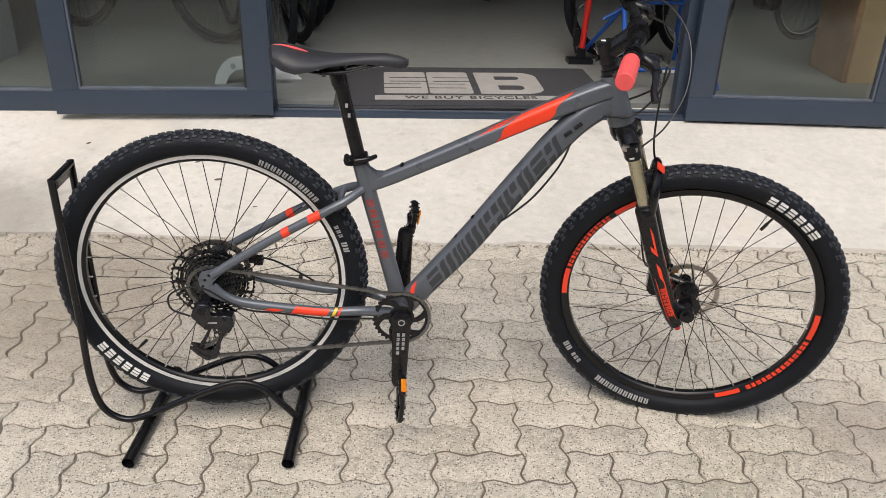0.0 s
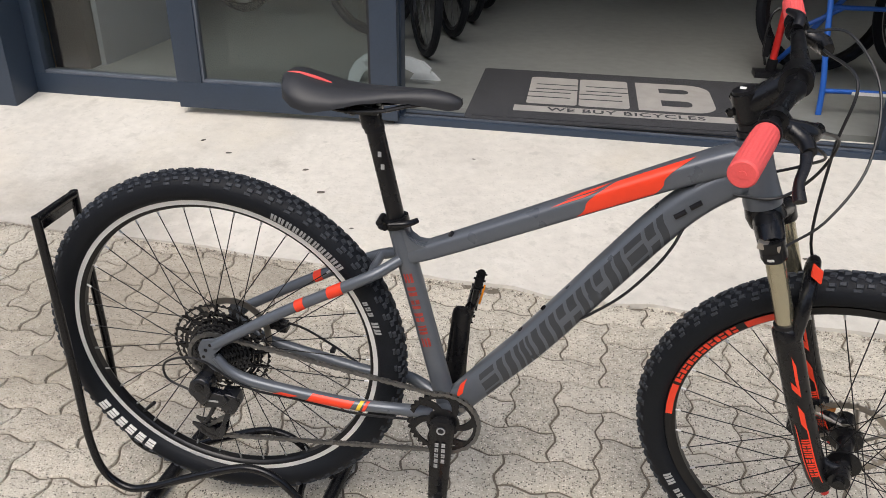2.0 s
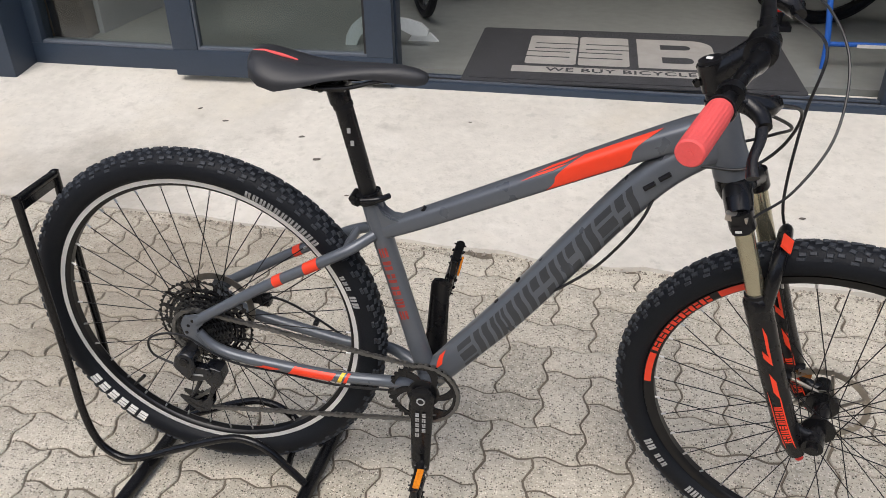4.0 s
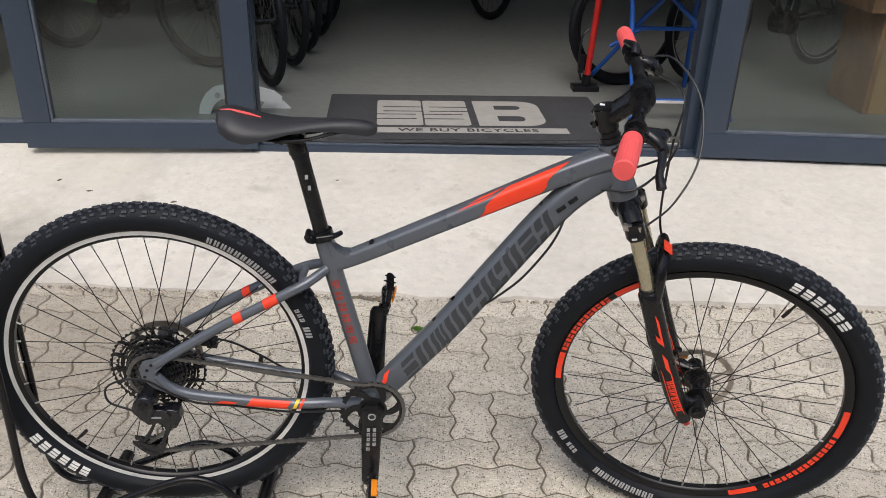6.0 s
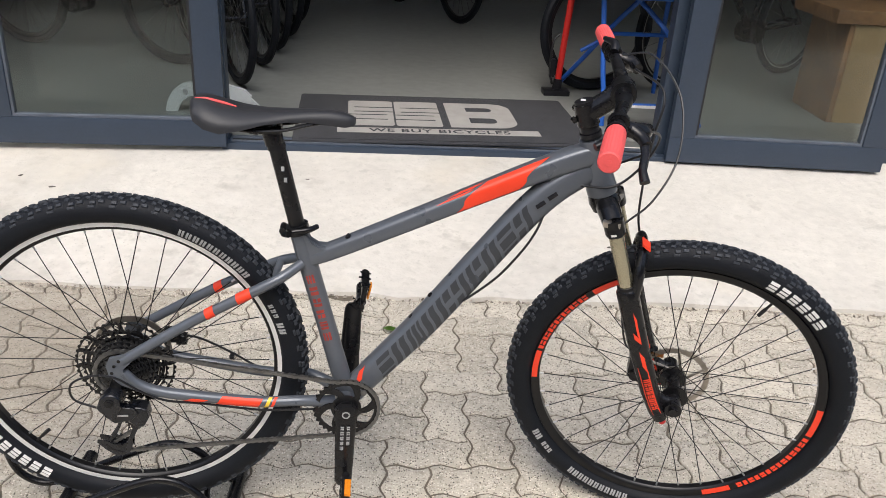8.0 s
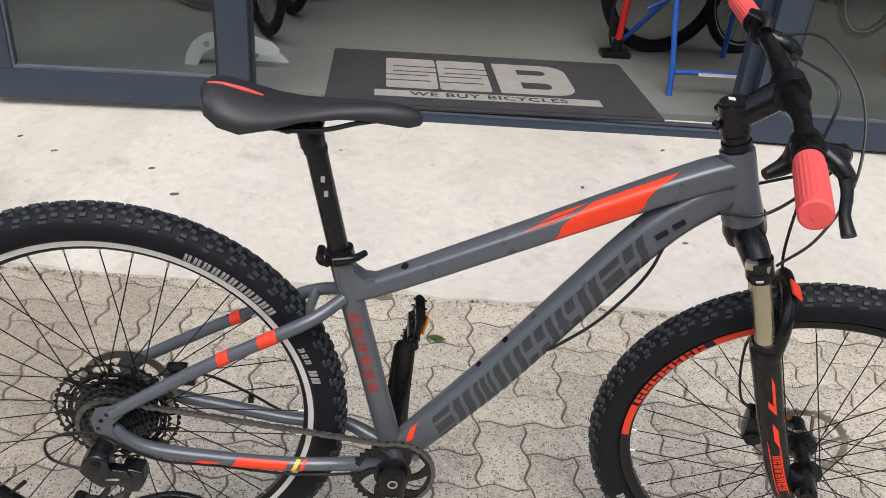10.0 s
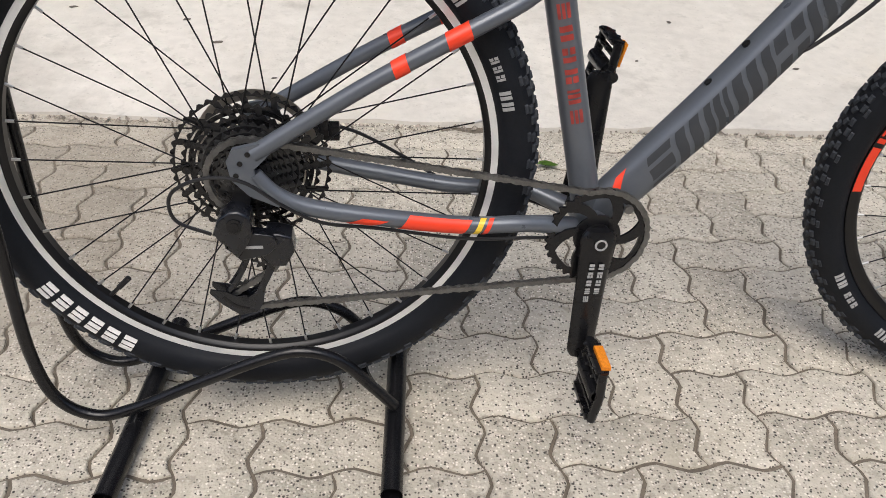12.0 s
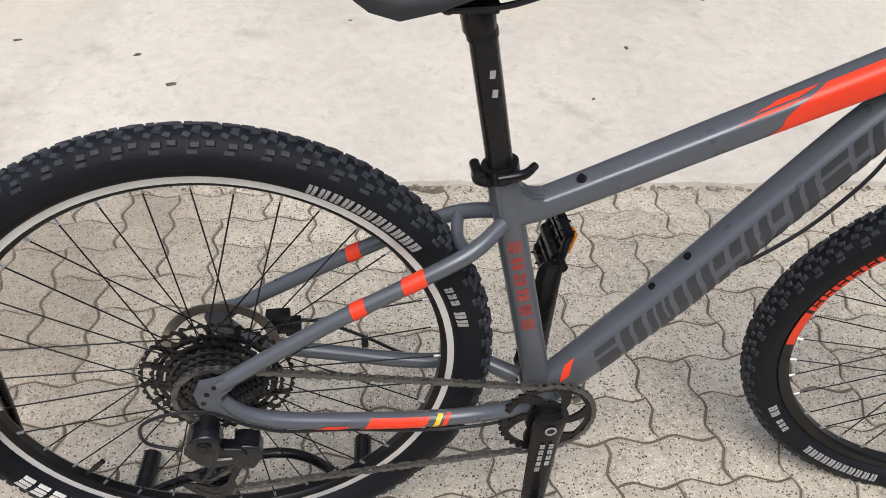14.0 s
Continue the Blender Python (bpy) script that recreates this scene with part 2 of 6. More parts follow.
PINE = mat("pale_plywood", (0.46, 0.30, 0.15), 0.6, vary=0.2, scale=4, fine=50)
WHITEPLY = mat("white_laminate", (0.62, 0.64, 0.63), 0.45, vary=0.06)
LEAF = mat("green_leaf", (0.10, 0.20, 0.025), 0.5, vary=0.2, scale=40)
GREYBOARD = mat("grey_display_board", (0.36, 0.375, 0.39), 0.6, vary=0.08)
GREEN = mat("green_frame_paint", (0.16, 0.24, 0.12), 0.4)
DIRT = mat("oil_stain", (0.10, 0.085, 0.07), 0.8, vary=0.3, scale=40)


# ---------------------------------------------------------------- mesh tools
def finish(bm, name, material, smooth=True):
    bmesh.ops.recalc_face_normals(bm, faces=bm.faces)
    me = bpy.data.meshes.new(name)
    bm.to_mesh(me)
    bm.free()
    for m in material if isinstance(material, (list, tuple)) else [material]:
        me.materials.append(m)
    if smooth:
        me.polygons.foreach_set("use_smooth", [True] * len(me.polygons))
        me.set_sharp_from_angle(angle=radians(38))
    return me


def thing(name, at, label, category, group="", turn=0.0):
    ob = new(name)
    ob.empty_display_size = 0.05
    ob.matrix_basis = pose(*at, 0, 0, turn)
    return tagged(ob, label, category, group)


ORIGIN = {}


def part(name, bm, material, parent, label="", smooth=True, world_space=True):
    """One mesh under a thing or a part. Its points are given in the world if world_space, else in the parent's own frame."""
    ob = new(name, finish(bm, name, material, smooth))
    ob.parent = parent
    if world_space and parent.type == "EMPTY":
        ob.matrix_parent_inverse = parent.matrix_basis.inverted()
    return tagged(ob, label)


def solid(name, bm, material, label, category, kind="", group="", smooth=True, m=None):
    ob = new(name, finish(bm, name, material, smooth))
    if m is not None:
        ob.matrix_basis = m
    return tagged(ob, label, category, group, kind)


def frames_along(pts):
    pts = [Vector(p) for p in pts]
    tans = []
    for i in range(len(pts)):
        a, b = pts[max(0, i - 1)], pts[min(len(pts) - 1, i + 1)]
        tans.append((b - a).normalized())
    side = tans[0].cross(Vector((0, 1, 0)))
    if side.length < 0.1:
        side = tans[0].cross(Vector((0, 0, 1)))
    side.normalize()
    out = []
    for p, t in zip(pts, tans):
        side = (side - t * side.dot(t)).normalized()
        out.append((p, t, side, t.cross(side)))
    return out


def curve_points(pts, steps=8):
    """A smooth line through the points (Catmull-Rom)."""
    pts = [Vector(p) for p in pts]
    if len(pts) < 3:
        return pts
    ext = [pts[0] * 2 - pts[1]] + pts + [pts[-1] * 2 - pts[-2]]
    out = []
    for i in range(1, len(ext) - 2):
        a, b, c, d = ext[i - 1 : i + 3]
        for k in range(steps):
            t = k / steps
            out.append(0.5 * ((2 * b) + (c - a) * t + (2 * a - 5 * b + 4 * c - d) * t * t + (3 * b - a - 3 * c + d) * t**3))
    return out + [pts[-1]]


def bent(c, power):
    """A cosine or sine bent so that a round section turns into a squarish one."""
    return math.copysign(abs(c) ** (2 / power), c)


def sweep(bm, pts, radius, seg=12, flat=1.0, smooth=0, caps=True, power=2.0):
    """A tube along the points. radius: one or one per point; flat: width across the plane of the bike over its height; power over 2: a squarish section."""
    base = [Vector(p) for p in pts]
    radii = list(radius) if isinstance(radius, (list, tuple)) else [radius] * len(base)
    if smooth:
        line = curve_points(base, smooth)
        rr = []
        for i in range(len(line)):
            u = i / smooth
            k = min(int(u), len(radii) - 2)
            rr.append(radii[k] + (radii[k + 1] - radii[k]) * min(1, u - k))
        base, radii = line, rr
    rings = []
    for (p, t, s, n), r in zip(frames_along(base), radii):
        ring = []
        for k in range(seg):
            a = 2 * math.pi * k / seg
            ring.append(bm.verts.new(p + s * (bent(math.cos(a), power) * r) + n * (bent(math.sin(a), power) * r * flat)))
        rings.append(ring)
    for a, b in zip(rings, rings[1:]):
        for k in range(seg):
            bm.faces.new((a[k], a[(k + 1) % seg], b[(k + 1) % seg], b[k]))
    if caps:
        bm.faces.new(rings[0][::-1])
        bm.faces.new(rings[-1])
    return bm


def rod(a, b, r, seg=12, r2=None, bm=None):
    return sweep(bm or bmesh.new(), [a, b], [r, r if r2 is None else r2], seg)


def box(bm, c, s, m=None, bevel=0.0):
    """A box of centre c and size s."""
    vs = [bm.verts.new(Vector((c[0] + s[0] * i / 2, c[1] + s[1] * j / 2, c[2] + s[2] * k / 2))) for i in (-1, 1) for j in (-1, 1) for k in (-1, 1)]
    fs = [bm.faces.new([vs[i] for i in q]) for q in ((0, 1, 3, 2), (4, 6, 7, 5), (0, 4, 5, 1), (2, 3, 7, 6), (0, 2, 6, 4), (1, 5, 7, 3))]
    if bevel:
        es = {e for f in fs for e in f.edges}
        got = bmesh.ops.bevel(bm, geom=list(es), offset=bevel, segments=2, profile=0.7, affect="EDGES")
        vs = list({v for f in got["faces"] for v in f.verts} | {v for v in vs if v.is_valid})
    if m is not None:
        bmesh.ops.transform(bm, matrix=m, verts=[v for v in vs if v.is_valid])
    return bm


def lathe(bm, profile, seg=48, arc=None, axis_y=True, closed=True, m=None):
    """Turns a profile of (radius, y) round the y axis."""
    a0, a1 = arc or (0, 2 * math.pi)
    full = arc is None
    n = seg if full else seg + 1
    rings = []
    for k in range(n):
        a = a0 + (a1 - a0) * k / seg
        ring = [bm.verts.new((r * math.cos(a), y, r * math.sin(a))) for r, y in profile]
        rings.append(ring)
    count = len(profile)
    for k in range(seg):
        p, q = rings[k], rings[(k + 1) % n]
        for j in range(count if closed else count - 1):
            bm.faces.new((p[j], q[j], q[(j + 1) % count], p[(j + 1) % count]))
    if not full and closed:
        bm.faces.new(rings[0][::-1])
        bm.faces.new(rings[-1])
    if m is not None:
        bmesh.ops.transform(bm, matrix=m, verts=[v for r in rings for v in r])
    return bm


def plate(bm, outline, y0, y1, m=None):
    """An outline of (x, z) points made thick between y0 and y1."""
    a = [bm.verts.new((x, y0, z)) for x, z in outline]
    b = [bm.verts.new((x, y1, z)) for x, z in outline]
    bm.faces.new(a)
    bm.faces.new(b[::-1])
    n = len(a)
    for k in range(n):
        bm.faces.new((a[k], b[k], b[(k + 1) % n], a[(k + 1) % n]))
    if m is not None:
        bmesh.ops.transform(bm, matrix=m, verts=a + b)
    return bm


def slab(bm, outline, z0, z1):
    """An outline of (x, y) points made thick between z0 and z1."""
    a = [bm.verts.new((x, y, z0)) for x, y in outline]
    b = [bm.verts.new((x, y, z1)) for x, y in outline]
    bm.faces.new(a[::-1])
    bm.faces.new(b)
    n = len(a)
    for k in range(n):
        bm.faces.new((a[k], a[(k + 1) % n], b[(k + 1) % n], b[k]))
    return bm


# ---------------------------------------------------------------- the ground
SLOPE = 0.05
EDGE_Y = lambda x: 0.983 - 0.055 * x
FLOOR_Z = 0.235
FAC = pose(0, 2.06, 0.205, 0, 0, -1.3)


def ground_z(y):
    return SLOPE * max(-3.0, min(y, 1.1))


bm = bmesh.new()
rows = [(-60, -0.4), (-12, -0.24), (-3, -0.1545), (1.14, 0.0525)]
grid = [[bm.verts.new((x, y, z)) for x in (-60, -8, -3, 0, 3, 8, 60)] for y, z in rows]
grid.append([bm.verts.new((x, 60, -0.4)) for x in (-60, -8, -3, 0, 3, 8, 60)])
for a, b in zip(grid[:-2], grid[1:-1]):
    for k in range(6):
        bm.faces.new((a[k], a[k + 1], b[k + 1], b[k]))
for v in grid.pop():
    bm.verts.remove(v)
ground = solid("ground", bm, JOINT, "sandy bed of the brick-paved yard", "ground", "structure", smooth=False)

# concrete apron that rises from the pavers to the shop's sill, its front edge broken
bm = bmesh.new()
N = 160
front, low, back = [], [], []
for i in range(N + 1):
    x = -8 + 17 * i / N
    y = EDGE_Y(x) + 0.026 * (noise.noise((x * 2.2, 3, 0)) + 0.7 * noise.noise((x * 9, 7, 0)) + 0.4 * noise.noise((x * 24, 5, 0)))
    front.append(bm.verts.new((x, y, 0.059 + 0.005 * noise.noise((x * 5, 1, 0)))))
    low.append(bm.verts.new((x, y - 0.01, -0.05)))
mids = []
for j in range(1, 25):
    row = []
    for i in range(N + 1):
        x = -8 + 17 * i / N
        y0, y1 = EDGE_Y(x), 2.16 - 0.023 * x
        y = y0 + (y1 - y0) * j / 24
        row.append(bm.verts.new((x, y, 0.058 + (y - y0) * 0.135 + 0.0025 * noise.noise((x * 1.5, y * 1.5, 0)))))
    mids.append(row)
lines = [low, front] + mids
for a, b in zip(lines, lines[1:]):
    for i in range(N):
        bm.faces.new((a[i], a[i + 1], b[i + 1], b[i]))
apron = solid("concrete_apron", bm, CONCRETE, "pale worn concrete ramp before the shop door", "concrete ramp", "structure")


# ---------------------------------------------------------------- the shop front
def frame_bar(name, x0, x1, z0, z1, y0, y1, parent=None, label="", material=None, bevel=0.004):
    b = box(bmesh.new(), ((x0 + x1) / 2, (y0 + y1) / 2, (z0 + z1) / 2), (x1 - x0, y1 - y0, z1 - z0), bevel=bevel)
    ob = new(name, finish(b, name, material or NAVY))
    if parent is None:
        ob.matrix_basis = FAC
    else:
        ob.parent = parent
    return tagged(ob, label)


HEAD = 2.85
shop_sill = frame_bar("door_sill", -0.14, 1.87, -0.03, 0.022, -0.045, 0.075, None, "", NAVY)
tagged(shop_sill, "dark blue aluminium threshold with two ridges", "threshold", kind="structure")
for y in (-0.02, 0.03):
    frame_bar("ridge", -0.1, 1.83, 0.022, 0.030, y - 0.005, y + 0.005, shop_sill, material=NAVY_EDGE, bevel=0.002)
frame_bar("rail_gap", -0.1, 1.83, 0.022, 0.0245, 0.0, 0.016, shop_sill, material=GASKET, bevel=0)


def fixed_window(name, x0, x1, y0, label):
    w = new(name)
    w.matrix_basis = FAC
    tagged(w, label, "window", kind="structure")
    frame_bar("bottom_rail", x0, x1, -0.03, 0.085, y0, y0 + 0.07, w)
    frame_bar("window_sill", x0 + 0.05, x1 - 0.05, 0.085, 0.098, y0 + 0.004, y0 + 0.05, w, material=NAVY_EDGE)
    frame_bar("top_rail", x0, x1, HEAD - 0.06, HEAD, y0, y0 + 0.07, w)
    for a in (x0, x1 - 0.06):
        frame_bar("stile", a, a + 0.06, 0.085, HEAD - 0.06, y0, y0 + 0.07, w)
    pane = frame_bar("pane", x0 + 0.055, x1 - 0.055, 0.09, HEAD - 0.055, y0 + 0.03, y0 + 0.036, w, material=GLASS, bevel=0)
    pane.visible_shadow = False
    return w


fixed_window("window_1", -1.90, -0.14, 0.0, "fixed shop window in a dark blue aluminium frame")
fixed_window("window_2", 1.87, 4.2, 0.0, "fixed shop window in a dark blue aluminium frame")


def door_leaf(name, hinge, width, turn, label):
    """A glazed leaf, swung out flat before the window; x runs from the hinge to the free stile."""
    d = new(name)
    d.matrix_basis = FAC @ pose(hinge, -0.05, 0.012, 0, 0, turn)
    tagged(d, label, "door", kind="structure")
    s = 1 if width > 0 else -1
    w = abs(width)

    def bar(n, a, b, z0, z1, y0, y1, m=NAVY, bev=0.004):
        lo, hi = sorted((s * a, s * b))
        return frame_bar(n, lo, hi, z0, z1, y0, y1, d, material=m, bevel=bev)

    bar("bottom_rail", 0, w, 0.0, 0.115, -0.025, 0.02)
    bar("top_rail", 0, w, HEAD - 0.11, HEAD - 0.02, -0.025, 0.02)
    bar("hinge_stile", 0, 0.115, 0.115, HEAD - 0.11, -0.025, 0.02)
    bar("free_stile", w - 0.115, w, 0.115, HEAD - 0.11, -0.025, 0.02)
    bar("glazing_bead", 0.115, w - 0.115, 0.115, 0.128, -0.018, 0.014, NAVY_EDGE, 0.002)
    bar("glazing_bead", 0.115, 0.126, 0.128, HEAD - 0.11, -0.018, 0.014, GASKET, 0.002)
    bar("glazing_bead", w - 0.126, w - 0.115, 0.128, HEAD - 0.11, -0.018, 0.014, NAVY_EDGE, 0.002)
    p = bar("pane", 0.12, w - 0.12, 0.12, HEAD - 0.112, -0.004, 0.002, GLASS, 0)
    p.visible_shadow = False
    h = rod((s * 0.055, -0.03, 1.02), (s * 0.055, -0.075, 1.02), 0.009)
    rod((s * 0.055, -0.07, 1.02), (s * 0.16, -0.07, 1.02), 0.009, bm=h)
    o = new("door_handle", finish(h, "door_handle", SILVER))
    o.parent = d
    return d


door_leaf("door_1", -0.115, -0.99, 2.2, "open glazed door leaf with dark blue frame")
door_leaf("door_2", 1.86, 1.0, -3.2, "open glazed door leaf with dark blue frame")


def wall_box(name, c, s, material, label, m=None, category="wall"):
    return solid(name, box(bmesh.new(), c, s, bevel=0.004), material, label, category, "structure", m=m)


wall_box("pillar", (-2.02, 0.0, 1.37), (0.24, 0.32, 2.84), NAVY, "dark blue painted pillar beside the shop window", FAC, "pillar")
wall_box("wall_facade_above", (1.0, 0.12, HEAD + 0.7), (14, 0.3, 1.4), FACADE, "rendered wall over the shop front", FAC)
wall_box("wall_facade_left", (-4.1, 0.1, 1.37), (3.9, 0.3, 2.94), NAVY, "dark painted wall beside the shop front", FAC)
wall_box("wall_facade_right", (6.2, 0.1, 1.37), (4.0, 0.3, 2.94), FACADE, "rendered wall beside the shop front", FAC)
for b_name, x in (("door_post", -0.165), ("door_post", 1.82)):
    ob = frame_bar(b_name, x, x + 0.05, 0.02, HEAD, 0.0, 0.07)
    tagged(ob, "dark blue aluminium door post", "door frame", kind="structure")

wall_box("wall_opposite", (0.5, -9.5, 2.4), (44, 0.3, 5.6), BRICKWALL, "dark brick wall across the yard")

# the shop's room
bm = box(bmesh.new(), (1.0, 3.55, FLOOR_Z - 0.21), (12, 6.88, 0.2))
bmesh.ops.translate(bm, verts=bm.verts, vec=(0, 2.06, 0.11))
floor = solid("floor", bm, SHOP_FLOOR, "smooth grey screed floor of the shop", "floor", "structure", smooth=False)
wall_box("wall_back", (1.0, 9.1, 1.7), (12, 0.15, 3.4), PLASTER, "plain grey back wall of the shop")
wall_box("wall_left", (-5.0, 5.6, 1.7), (0.15, 6.9, 3.4), PLASTER, "plain grey side wall of the shop")
wall_box("wall_right", (7.0, 5.6, 1.7), (0.15, 6.9, 3.4), PLASTER, "plain grey side wall of the shop")
solid("ceiling", box(bmesh.new(), (1.0, 5.7, 3.45), (12, 6.9, 0.1)), CEIL, "plain pale shop ceiling", "ceiling", "structure", smooth=False)

# ---------------------------------------------------------------- the bicycle
# side view points (x, z) of the bike; y is across it
AXLE_R, BB = Vector((0.002, 0, 0.426)), Vector((0.453, 0, 0.3355))
HEAD_TOP, HEAD_BOT = Vector((0.918, 0, 0.930)), Vector((0.955, 0, 0.820))
STEER_AXIS = (HEAD_BOT - HEAD_TOP).normalized()
AXLE_F = Vector((1.181, 0, 0.362))
STEER = Matrix.Translation(HEAD_BOT) @ Matrix.Rotation(0.292, 4, STEER_AXIS) @ Matrix.Translation(-HEAD_BOT)
bike = thing("mountain_bike", (0.57, 0, 0.02), "grey and red hardtail mountain bike held upright by a floor stand", "bicycle")


STEER_BAR = Matrix.Translation(HEAD_BOT) @ Matrix.Rotation(0.252, 4, STEER_AXIS) @ Matrix.Translation(-HEAD_BOT)


def steered(bm):
    bmesh.ops.transform(bm, matrix=STEER, verts=bm.verts)
    return bm


def barred(bm):
    bmesh.ops.transform(bm, matrix=STEER_BAR, verts=bm.verts)
    return bm


def wheel_part(name, bm, m, material, parent, label=""):
    bmesh.ops.transform(bm, matrix=m, verts=bm.verts)
    return part(name, bm, material, parent, label)


TYRE_R, TYRE_C, TYRE_A = 0.3685, 0.3392, 0.0290


def tyre_profile():
    out = []
    for k in range(17):
        a = radians(-128 + 256 * k / 16)
        out.append((TYRE_C + TYRE_A * math.cos(a), TYRE_A * math.sin(a)))
    return out + [(0.3135, 0.011), (0.3135, -0.011)]


def knob(bm, ang, y, across, along, height, skew=0.0, tilt=None):
    """A tread block on the tyre at the angle ang, y metres off its middle."""
    b = math.asin(max(-1, min(1, y / TYRE_A)))
    m = Matrix.Rotation(-ang, 4, "Y") @ Matrix.Translation((TYRE_C, 0, 0)) @ Matrix.Rotation(b, 4, "Z") @ Matrix.Translation((TYRE_A - 0.001, 0, 0)) @ Matrix.Rotation(skew, 4, "X")
    vs = []
    for h, k in ((0, 1.15), (height, 0.82)):
        vs += [bm.verts.new(m @ Vector((h, i * across / 2 * k, j * along / 2 * k))) for i, j in ((-1, -1), (1, -1), (1, 1), (-1, 1))]
    bm.faces.new(vs[4:])
    for k in range(4):
        bm.faces.new((vs[k], vs[(k + 1) % 4], vs[4 + (k + 1) % 4], vs[4 + k]))


def tread():
    bm = bmesh.new()
    n = 116
    for i in range(n):
        a = 2 * math.pi * i / n
        d = 2 * math.pi / n
        knob(bm, a, 0.0035 if i % 2 else -0.0035, 0.009, 0.0100, 0.0036, 0.25 if i % 2 else -0.25)
        for s in (-1, 1):
            knob(bm, a + d * 0.5, s * 0.0120, 0.007, 0.0095, 0.0036, s * 0.35)
            knob(bm, a + d * (0.25 if i % 2 else 0.05), s * (0.0195 if i % 2 else 0.0208), 0.0066, 0.0108, 0.0038, 0)
            if i % 2 == 0:
                knob(bm, a + d * 0.2, s * 0.0252, 0.0050, 0.0125, 0.0022, 0)
    return bm


def arc_print(bm, r0, r1, a0, a1, y0, y1, seg=10, lean=0.0):
    """A thin raised print on a wheel's near side, from the radius r0 to r1 and the angle a0 to a1."""
    lathe(bm, [(r0, y0), (r1, y1), (r1 - 0.0004, y1 + 0.002), (r0 + 0.0004, y0 + 0.002)], seg, (a0, a1))


def side_y(r):
    """The y of the tyre's near side at the radius r."""
    return -math.sqrt(max(0, TYRE_A**2 - (r - TYRE_C) ** 2)) - 0.0009


def glyph_strokes(kind):
    """Plain strokes in a unit cell that stand in for a letter: boxes (x0, x1, z0, z1)."""
    sets = (((0, .24, 0, 1), (.34, .58, 0, 1), (.68, .84, 0, 1)), ((0, .84, .72, 1), (0, .84, .36, .60), (0, .84, 0, .24)), ((0, .34, 0, 1), (.50, .84, 0, 1)), ((0, .30, 0, 1), (.44, .84, .58, 1), (.44, .84, 0, .42)), ((0, .40, .56, 1), (0, .40, 0, .44), (.54, .84, 0, 1)))
    return sets[kind % len(sets)]


def tyre_marks(bm, mid, count, r_mid, height, width, gap, seed=0):
    """A row of letter-like bars along the side of a tyre round the angle mid."""
    height *= 0.9
    pitch = (width + gap) / r_mid
    for i in range(count):
        a = mid + pitch * ((count - 1) / 2 - i)
        for x0, x1, z0, z1 in glyph_strokes(i * 5 + seed):
            aa, ab = a - (x0 - 0.4) * width / r_mid, a - (x1 - 0.4) * width / r_mid
            r0, r1 = r_mid + (z0 - 0.5) * height, r_mid + (z1 - 0.5) * height
            rs = [r0 + (r1 - r0) * k / 5 for k in range(6)]
            lathe(bm, [(r, side_y(r)) for r in rs] + [(r1, side_y(r1) + 0.002), (r0, side_y(r0) + 0.002)], 3, (ab, aa))


def spoke_mesh(side, lead, flange_r, flange_y, r_rim):
    bm = bmesh.new()
    a = lead * radians(62)
    start = Vector((flange_r * math.cos(a), side * flange_y, flange_r * math.sin(a)))
    end = Vector((r_rim, 0.003 * side, 0))
    rod(start, end, 0.00105, 6, bm=bm)
    k = len(bm.faces)
    d = (end - start).normalized()
    rod(end - d * 0.011, end + d * 0.004, 0.0021, 6, bm=bm)
    bm.faces.ensure_lookup_table()
    for f in bm.faces[k:]:
        f.material_index = 1
    return finish(bm, "spoke", [STEEL, NIPPLE])


FAT = Matrix.Diagonal((1.012, 1, 1.012, 1))


